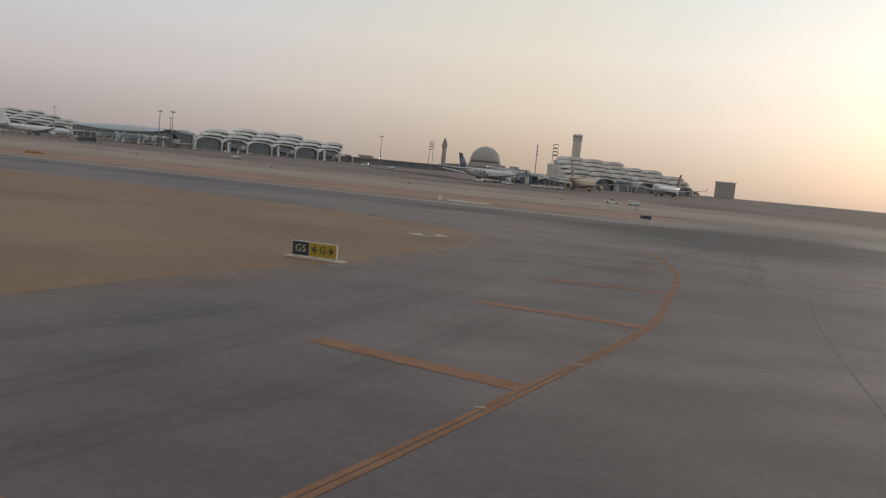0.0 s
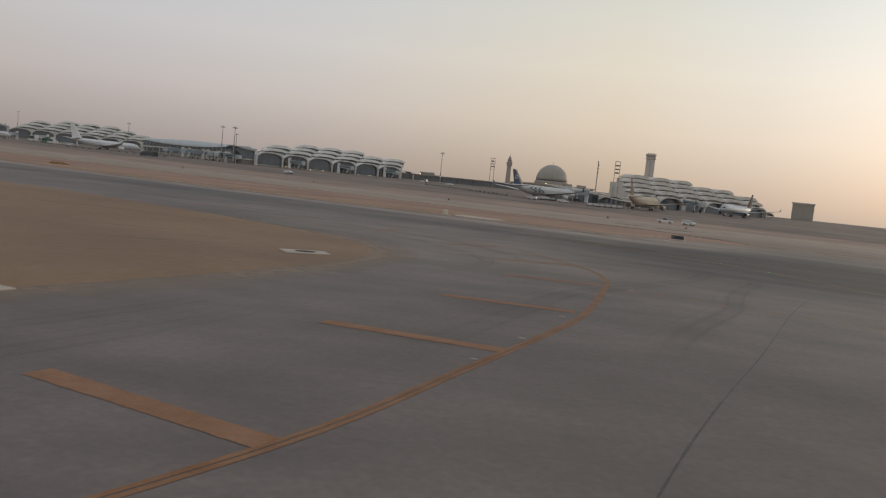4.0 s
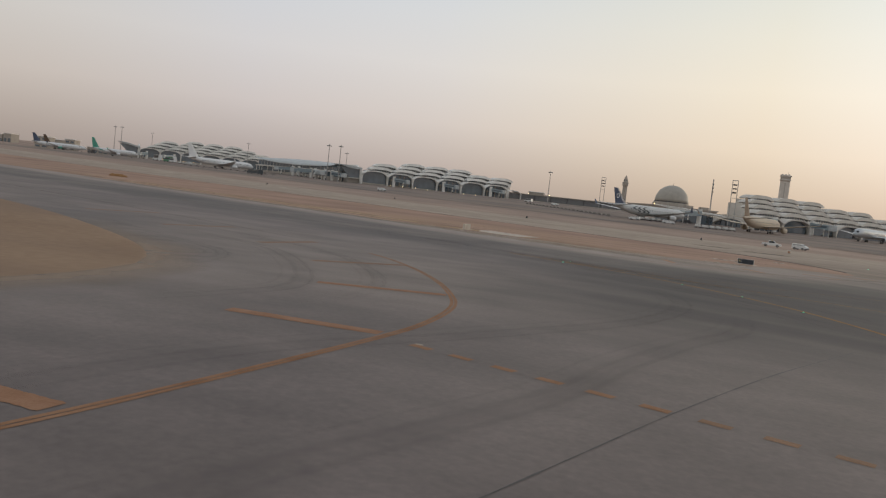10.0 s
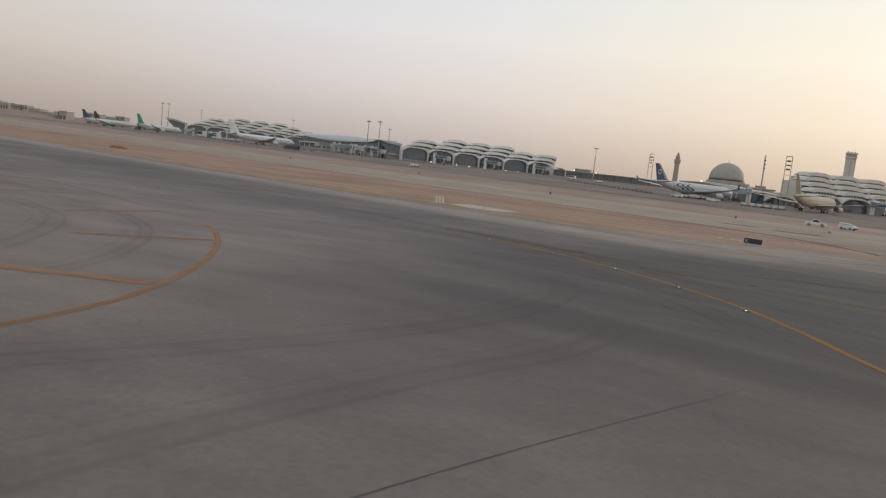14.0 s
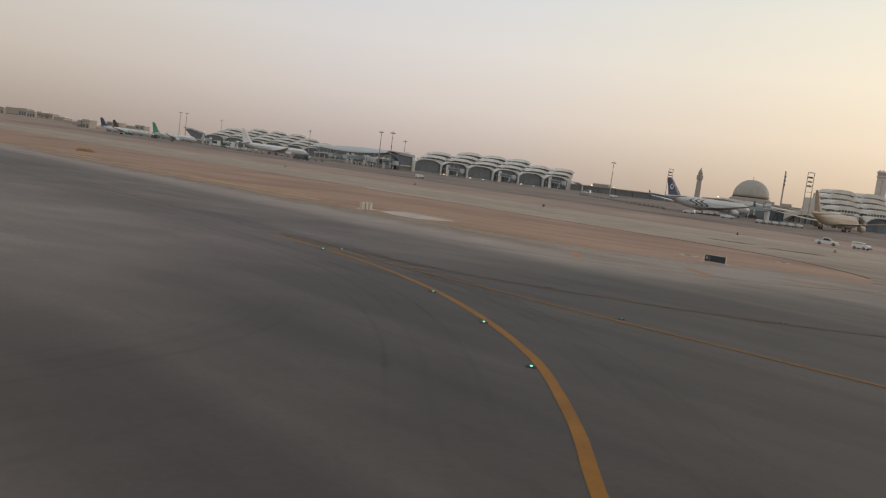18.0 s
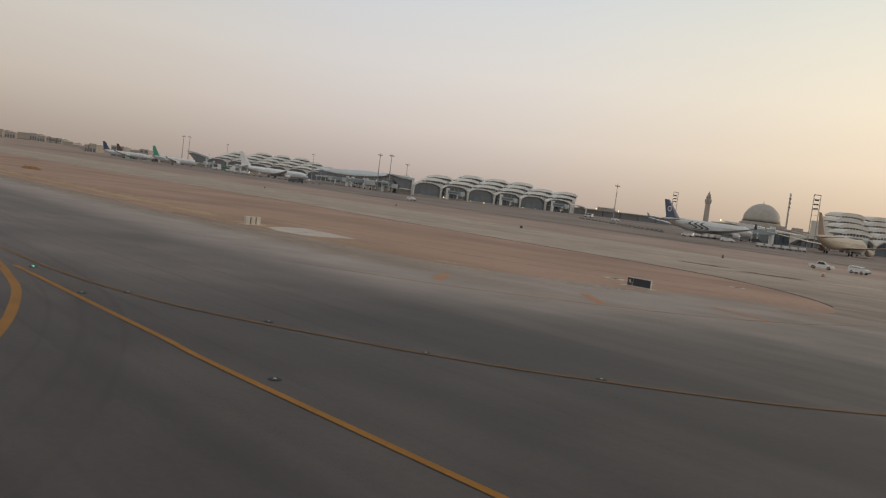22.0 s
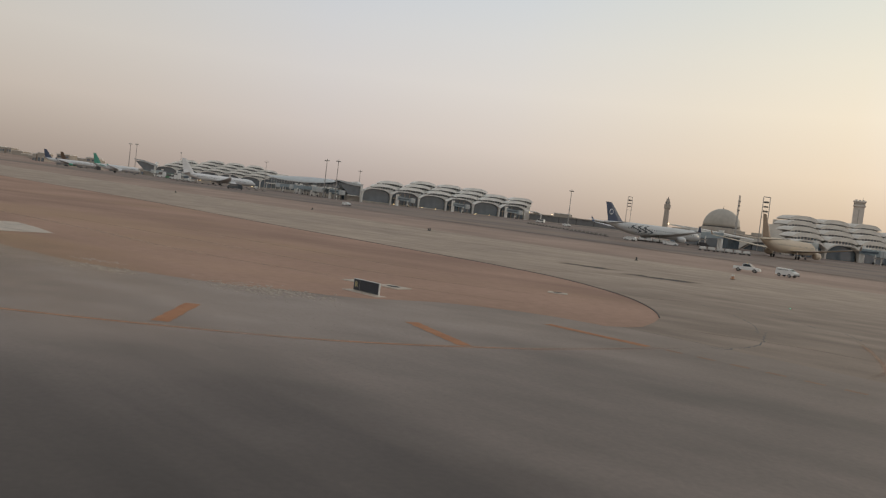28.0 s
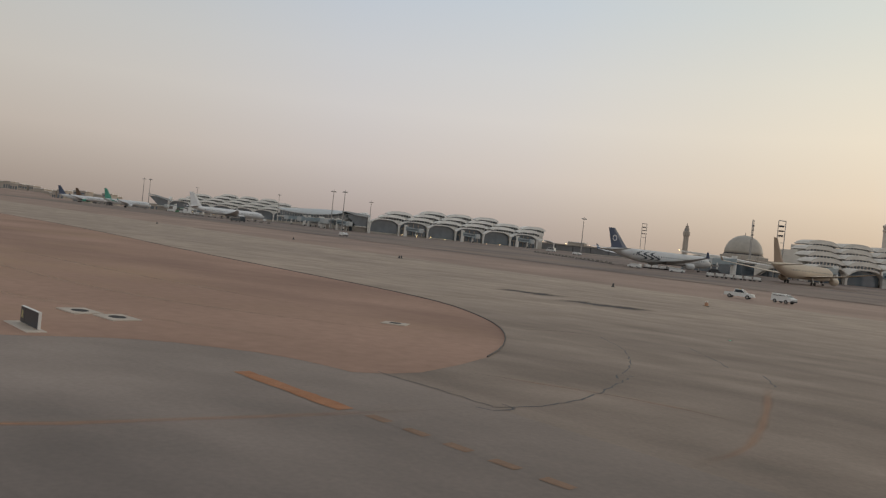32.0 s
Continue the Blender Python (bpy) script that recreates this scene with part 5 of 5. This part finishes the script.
    for s in (-1, 1):
        if swoosh:
            for i, x0 in enumerate((0.60, 0.66, 0.72)):
                bm = bmesh.new()
                prev = None
                for j in range(25):
                    t = j / 24
                    px = -(x0 + 0.045 * math.sin(math.tau * t * 0.95) + 0.03 * (t - 0.5)) * L
                    pz = (0.75 - 1.35 * t) * r
                    w = 0.0155 * L * (0.35 + 0.65 * math.sin(math.pi * t))
                    rr = r * 1.01 if -px < 0.67 * L else r * (1.01 - 1.25 * (-px / L - 0.67))
                    up = 0.0 if -px < 0.67 * L else 1.3 * r * (-px / L - 0.67)
                    yy = math.sqrt(max(0.02, rr * rr - (pz - up) ** 2))
                    pair = bm.verts.new((px + w, s * (yy + 0.03), cz + pz)), bm.verts.new((px - w, s * (yy + 0.03), cz + pz))
                    if prev:
                        bm.faces.new((prev[0], prev[1], pair[1], pair[0]))
                    prev = pair
                part("painted_wave", bm, INK, a, "dark slate painted wave")
            part("fin_emblem", tubem((-0.945 * L, s * 0.30, fz + (H - fz) * 0.5), (-0.945 * L, s * 0.34, fz + (H - fz) * 0.5), 0.019 * L, sides=16), WHITE_PAINT, a, "round white emblem")
            part("emblem_core", tubem((-0.945 * L, s * 0.33, fz + (H - fz) * 0.5), (-0.945 * L, s * 0.36, fz + (H - fz) * 0.5), 0.0135 * L, sides=16), FIN_BLUE, a)
        if stripe:
            bm = bmesh.new()
            quad(bm, (-0.9 * L, s * r * 0.47, cz + 0.3 * r), (-0.7 * L, s * (r + 0.02), cz - 0.1 * r), (-0.76 * L, s * (r * 0.93), cz + 0.42 * r), (-0.87 * L, s * r * 0.42, cz + 0.72 * r))
            bmesh.ops.translate(bm, verts=bm.verts, vec=(0, s * 0.06, 0))
            part("painted_flash", bm, stripe, a, "coloured flash on the rear fuselage")
    return a


aircraft((10.9, 374.5), (42.0, 416.5), 15.2, SHADED_PAINT, FIN_BLUE, "white airliner with dark blue tail and dark painted waves", 2.25, swoosh=True)
aircraft((-292.5, 528.5), (-268, 578), 20.6, WHITE_PAINT, WHITE_PAINT, "all-white long airliner with a white tail", 2.3)
aircraft((-395.5, 557.5), (-368.5, 576), 18.6, WHITE_PAINT, TEAL, "white airliner with a teal green tail", 1.95, stripe=TEAL)
aircraft((-490, 602), (-458, 622), 18.8, WHITE_PAINT, FIN_BLUE, "white airliner with a dark tail far along the apron", 1.95, engine_mat=TEAL)
aircraft((-520, 649), (-489, 668), 19.3, WHITE_PAINT, BROWN_PAINT, "white airliner with a dark brown tail far along the apron", 1.95)
aircraft((62.3, 364.4), (82.5, 411), 16.2, CREAM_PAINT, BROWN_PAINT, "cream airliner with a sand-brown tail at its stand", 2.4)
aircraft((142.7, 458.7), (118, 425), 16.8, SILVER_PAINT, BROWN_PAINT, "silver-grey airliner with a brown tail at its stand", 2.2)


# ---- jet bridges ----
def jet_bridge(x, y, turn, length, label):
    z = level(y)
    j = thing("jet_bridge", pose(x, y, z, 0, 0, turn), label, "jet bridge", "jet bridges")
    bm = bmesh.new()
    loft(bm, [[(0, -1.2, 4.0), (0, 1.2, 4.0), (0, 1.2, 6.4), (0, -1.2, 6.4)], [(length, -1.2, 3.2), (length, 1.2, 3.2), (length, 1.2, 5.5), (length, -1.2, 5.5)]])
    part("tunnel", bm, PALE_BLUE, j, "pale blue panelled tunnel")
    part("cab", boxm(length - 0.5, -1.7, 2.9, length + 2.4, 1.7, 5.9, bevel=0.3), SHELL_GREY, j)
    part("rotunda", tubem((0, 0, -0.5), (0, 0, 7.4), 1.1, sides=14), SHELL, j)
    for s in (-1, 1):
        part("support_leg", tubem((length * 0.75, s * 1.4, -0.2), (length * 0.75, s * 1.2, 4.0), 0.3, sides=8), SHELL, j)
        part("tyre", tubem((length * 0.75 - 0.3, s * 1.8, 0.5), (length * 0.75 + 0.3, s * 1.8, 0.5), 0.5, sides=10), RUBBER, j)
    part("cross_beam", boxm(length * 0.75 - 0.3, -1.9, 2.4, length * 0.75 + 0.3, 1.9, 2.9), STEEL, j)
    part("window_band", boxm(length * 0.08, -1.28, 4.4, length * 0.85, -1.16, 5.2), GLASS_DARK, j)


for x, y, turn, length in ((-196, 548, -75, 14), (-206, 553, -60, 12), (-213, 562, -150, 13), (-228, 573, -40, 12), (-236, 580, -140, 12), (-188, 541, -20, 10), (50, 433, -125, 16), (88, 452, -120, 20), (108, 466, -75, 20), (-430, 676, -80, 14), (-410, 690, -95, 14)):
    jet_bridge(x, y, turn, length, "pale jet bridge on steel legs beside the terminal")

for bay in (1, 3, 5):
    u, v = bay * 18.9 + 3.5, -4.5
    jet_bridge(-168.4 + u * 0.809 - v * 0.588, 547 + u * 0.588 + v * 0.809, 32, 9, "pale blue-white jet bridge across a terminal bay")

# sloping ribbed walkway near the blue-tailed aircraft
rw = thing("ribbed_walkway", pose(38, 440, 3.4, 0, 0, -20), "dark ribbed pavilion with slanting roof fins", "pavilion")
part("body", boxm(-9, 0, -1, 16, 14, 5.2), GLASS_DARK, rw)
for i in range(6):
    bm = bmesh.new()
    loft(bm, [[(-10 + i * 2.2, -0.6 + i * 0.02, 7.4 - 0.1 * i), (-10 + i * 2.2, 14, 7.4 - 0.1 * i), (-10 + i * 2.2, 14, 7.8 - 0.1 * i), (-10 + i * 2.2, -0.6, 7.8 - 0.1 * i)], [(10 + i * 2.4, -0.6, 4.9), (10 + i * 2.4, 14, 4.9), (10 + i * 2.4, 14, 5.2), (10 + i * 2.4, -0.6, 5.2)]])
    part("roof_fin", bm, SHELL, rw)
part("lamp", tubem((-10, -1.2, 7.6), (-10, -1.2, 8.0), 0.2, 0.16, 8), LAMP_WARM, rw, "lit lamp")


# ---- vehicles ----
def wheels(parent, xs_, y, r, w=0.22):
    for x in xs_:
        for s in (-1, 1):
            tyre = part("wheel", tubem((x, s * y - w / 2, r), (x, s * y + w / 2, r), r, sides=14), RUBBER, parent)
            part("rim", tubem((x, s * y + s * (w / 2), r), (x, s * y + s * (w / 2 + 0.02), r), r * 0.55, sides=10), STEEL, tyre)


def side_loft(profile, half, tuck):
    """A car body from its side outline (x, z), narrowed towards the top by tuck."""
    bm = bmesh.new()
    zs = [z for _, z in profile]
    lo, hi = min(zs), max(zs)
    rings = []
    for s in (-1, 1):
        rings.append([(x, s * (half - tuck * (z - lo) / (hi - lo)), z) for x, z in profile])
    return loft(bm, rings)


def pickup(x, y, turn, label, k=1.0, crew=True):
    z = level(y)
    c = thing("pickup_truck", pose(x, y, z, 0, 0, turn) @ Matrix.Scale(k, 4), label, "pickup truck", "vehicles")
    part("body", side_loft(((-2.6, 0.45), (2.5, 0.4), (2.6, 0.75), (2.45, 0.95), (1.25, 1.08), (-2.6, 1.08)), 0.9, 0.06), CAR_WHITE, c, "white painted body")
    part("cab", side_loft(((1.3, 1.05), (0.55, 1.72), (-0.75, 1.74), (-0.95, 1.06)), 0.84, 0.14), CAR_WHITE, c)
    for s in (-1, 1):
        bm = bmesh.new()
        quad(bm, (1.0, s * 0.835, 1.12), (0.5, s * 0.73, 1.62), (-0.65, s * 0.73, 1.64), (-0.8, s * 0.835, 1.12))
        bmesh.ops.translate(bm, verts=bm.verts, vec=(0, s * 0.012, 0))
        part("side_window", bm, CAR_GLASS, c)
    bm = bmesh.new()
    quad(bm, (1.24, -0.72, 1.14), (1.24, 0.72, 1.14), (0.64, 0.64, 1.68), (0.64, -0.64, 1.68))
    bmesh.ops.translate(bm, verts=bm.verts, vec=(0.02, 0, 0.01))
    part("windscreen", bm, CAR_GLASS, c)
    part("load_bed", boxm(-2.5, -0.75, 1.0, -1.0, 0.75, 1.09), DARK_STEEL, c)
    part("front_bumper", boxm(2.5, -0.85, 0.38, 2.72, 0.85, 0.62, bevel=0.04), SIGN_WHITE, c)
    part("rear_bumper", boxm(-2.72, -0.8, 0.4, -2.58, 0.8, 0.6, bevel=0.03), STEEL, c)
    part("beacon", tubem((0, 0, 1.74), (0, 0, 1.9), 0.09, 0.07, 8), YELLOW_PAINT, c)
    for s in (-1, 1):
        part("headlight", boxm(2.44, s * 0.7 - 0.14, 0.72, 2.62, s * 0.7 + 0.14, 0.9), SIGN_WHITE, c)
    wheels(c, (-1.6, 1.6), 0.82, 0.37)


def van(x, y, turn, label, k=1.0, material=CAR_WHITE, long=5.4, high=2.3, category="van"):
    z = level(y)
    c = thing("service_van", pose(x, y, z, 0, 0, turn) @ Matrix.Scale(k, 4), label, category, "vehicles")
    h = long / 2
    part("body", side_loft(((-h, 0.4), (h, 0.38), (h + 0.05, 0.95), (h - 0.75, 1.25), (h - 1.5, high - 0.1), (-h + 0.1, high), (-h, 1.2)), 0.95, 0.12), material, c)
    for s in (-1, 1):
        bm = bmesh.new()
        quad(bm, (h - 1.0, s * 0.9, 1.35), (h - 1.5, s * 0.85, high - 0.3), (-h + 0.4, s * 0.85, high - 0.3), (-h + 0.4, s * 0.9, 1.35))
        bmesh.ops.translate(bm, verts=bm.verts, vec=(0, s * 0.03, 0))
        part("side_windows", bm, CAR_GLASS, c)
    bm = bmesh.new()
    quad(bm, (h - 0.72, -0.8, 1.3), (h - 0.72, 0.8, 1.3), (h - 1.36, 0.75, high - 0.2), (h - 1.36, -0.75, high - 0.2))
    bmesh.ops.translate(bm, verts=bm.verts, vec=(0.05, 0, 0.03))
    part("windscreen", bm, CAR_GLASS, c)
    part("bumper", boxm(h - 0.05, -0.9, 0.36, h + 0.15, 0.9, 0.6, bevel=0.04), DARK_STEEL, c)
    wheels(c, (-h + 0.9, h - 0.95), 0.85, 0.36)


pickup(53.7, 236.6, -12, "white pickup truck driving on the service road", 0.85)
van(60.2, 236.2, -40, "small white panel van on the service road", 0.85, long=4.2, high=1.75)
van(-50, 544, 160, "white van on the apron road", 1.0)
van(-30, 520, -20, "white car on the apron road", 1.0, long=4.6, high=1.6, category="car")
van(-98, 384, -34, "white car on the service road before the terminal", 1.0, long=4.6, high=1.6, category="car")
van(-204, 459, 146, "dark low apron bus on the service road", 1.5, INK, 10.0, 2.0, "bus")
van(-418, 585, 150, "dark equipment truck near the parked aircraft", 1.3, DARK_STEEL, 6.5, 2.4, "truck")
van(-360, 590, 150, "white catering truck near the parked aircraft", 1.6, CAR_WHITE, 6.5, 3.0, "truck")
van(-350, 595, 150, "white catering truck near the parked aircraft", 1.6, CAR_WHITE, 6.5, 3.0, "truck")
van(33.6, 369.4, 10, "white tow tractor below the aircraft wing", 0.9, CAR_WHITE, 5.5, 1.7, "tow tractor")
van(19.7, 371.6, 160, "white car near the aircraft tail", 0.95, long=4.6, high=1.6, category="car")
van(44, 418, 0, "dark green ground power unit", 0.8, DARK_STEEL, 5.0, 2.2, "ground unit")


van(-338, 572, 150, "green and white service truck near the parked aircraft", 1.5, GREEN_PAINT, 6.5, 2.6, "truck")
van(-330, 566, 150, "white service truck near the parked aircraft", 1.4, CAR_WHITE, 6.0, 2.6, "truck")
van(-310, 556, 150, "white low baggage tractor near the parked aircraft", 1.2, CAR_WHITE, 5.0, 1.8, "tow tractor")
van(-262, 570, 120, "white tow tractor at the aircraft nose", 1.1, CAR_WHITE, 5.0, 1.8, "tow tractor")


def dolly_train(p, q, count):
    p, q = Vector(p), Vector(q)
    a = math.degrees(math.atan2(q.y - p.y, q.x - p.x))
    first = None
    for i in range(count):
        c = p + (q - p) * i / (count - 1)
        m = pose(c.x, c.y, level(c.y), 0, 0, a)
        if first:
            copy_thing(first, m)
            continue
        first = thing("baggage_dolly", m, "low pale baggage dolly in a train on the apron", "baggage dolly", "baggage dollies")
        part("deck", boxm(-1.2, -0.75, 0.42, 1.2, 0.75, 0.58, bevel=0.03), STEEL, first)
        part("load", boxm(-1.05, -0.65, 0.58, 0.95, 0.65, 1.35, bevel=0.08, taper=0.94), SIGN_WHITE, first, "white covered load")
        part("tow_bar", tubem((1.2, 0, 0.45), (1.85, 0, 0.4), 0.04, sides=6), DARK_STEEL, first)
        for s in (-1, 1):
            part("end_rail", tubem((s * 1.15, -0.7, 1.1), (s * 1.15, 0.7, 1.1), 0.035, sides=6), STEEL, first)
            for x in (-0.85, 0.85):
                part("wheel", tubem((x, s * 0.7 - 0.09, 0.21), (x, s * 0.7 + 0.09, 0.21), 0.21, sides=10), RUBBER, first)


dolly_train((44.5, 357), (58, 361), 6)
dolly_train((22.5, 384), (30, 388), 4)
dolly_train((-318, 556), (-300, 549), 5)
mk = thing("orange_marker", pose(50.5, 195, 0.0) @ Matrix.Scale(0.8, 4), "small orange and white marker beside the taxiway", "marker")
part("barrel", tubem((0, 0, 0.05), (0, 0, 0.55), 0.28, 0.2, 10), RUST_ORANGE, mk)
part("band", tubem((0, 0, 0.55), (0, 0, 0.75), 0.2, 0.17, 10), SIGN_WHITE, mk)
part("foot", boxm(-0.4, -0.4, 0, 0.4, 0.4, 0.06, bevel=0.02), RUBBER, mk)


def barrier_run(p, q, count, label):
    p, q = Vector(p), Vector(q)
    first = None
    for i in range(count):
        c = p + (q - p) * i / (count - 1)
        m = pose(c.x, c.y, level(c.y), 0, 0, math.degrees(math.atan2(q.y - p.y, q.x - p.x)))
        if first is None:
            first = thing("barrier", m, label, "barrier", "apron barriers")
            part("block", boxm(-1.2, -0.3, 0, 1.2, 0.3, 0.8, bevel=0.08, taper=0.75), BARRIER, first)
            part("base", boxm(-1.7, -0.4, -0.05, 1.7, 0.4, 0.12), DARK_STEEL, first)
        else:
            copy_thing(first, m)


barrier_run((-40, 470), (8, 395), 22, "low pale road barrier along the apron edge")
barrier_run((-290, 520), (-215, 505), 14, "low pale road barrier beside the apron road")


def marker_cone(x, y, k=0.62):
    c = thing("marker_post", pose(x, y, level(y)) @ Matrix.Scale(k, 4), "small dark edge marker on the ground", "marker", "edge markers")
    part("post", tubem((0, 0, 0), (0, 0, 0.9), 0.28, 0.2, 8), DARK_STEEL, c)
    part("foot", boxm(-0.45, -0.45, -0.02, 0.45, 0.45, 0.12, bevel=0.03), DARK_STEEL, c)


for x, y in ((36, 222), (-8, 242), (-60, 286), (-8, 241), (-110, 290)):
    marker_cone(x, y)
sg = thing("dirt_bank", pose(-94.5, 186, 0.05, 0, 0, 20), "low heap of yellow-brown spoil in the sand", "heap")
bm = bmesh.new()
for i in range(14):
    cx, cy, s = random.uniform(-1.7, 1.7), random.uniform(-0.6, 0.6), random.uniform(0.3, 0.65)
    loft(bm, [[(cx + s * k * math.cos(a), cy + s * k * math.sin(a) * 0.8, zz * s * 0.9) for a in (math.tau * j / 7 for j in range(7))] for k, zz in ((1.5, -0.1), (1.1, 0.5), (0.4, 1.0))])
part("spoil", bm, SPOIL, sg)
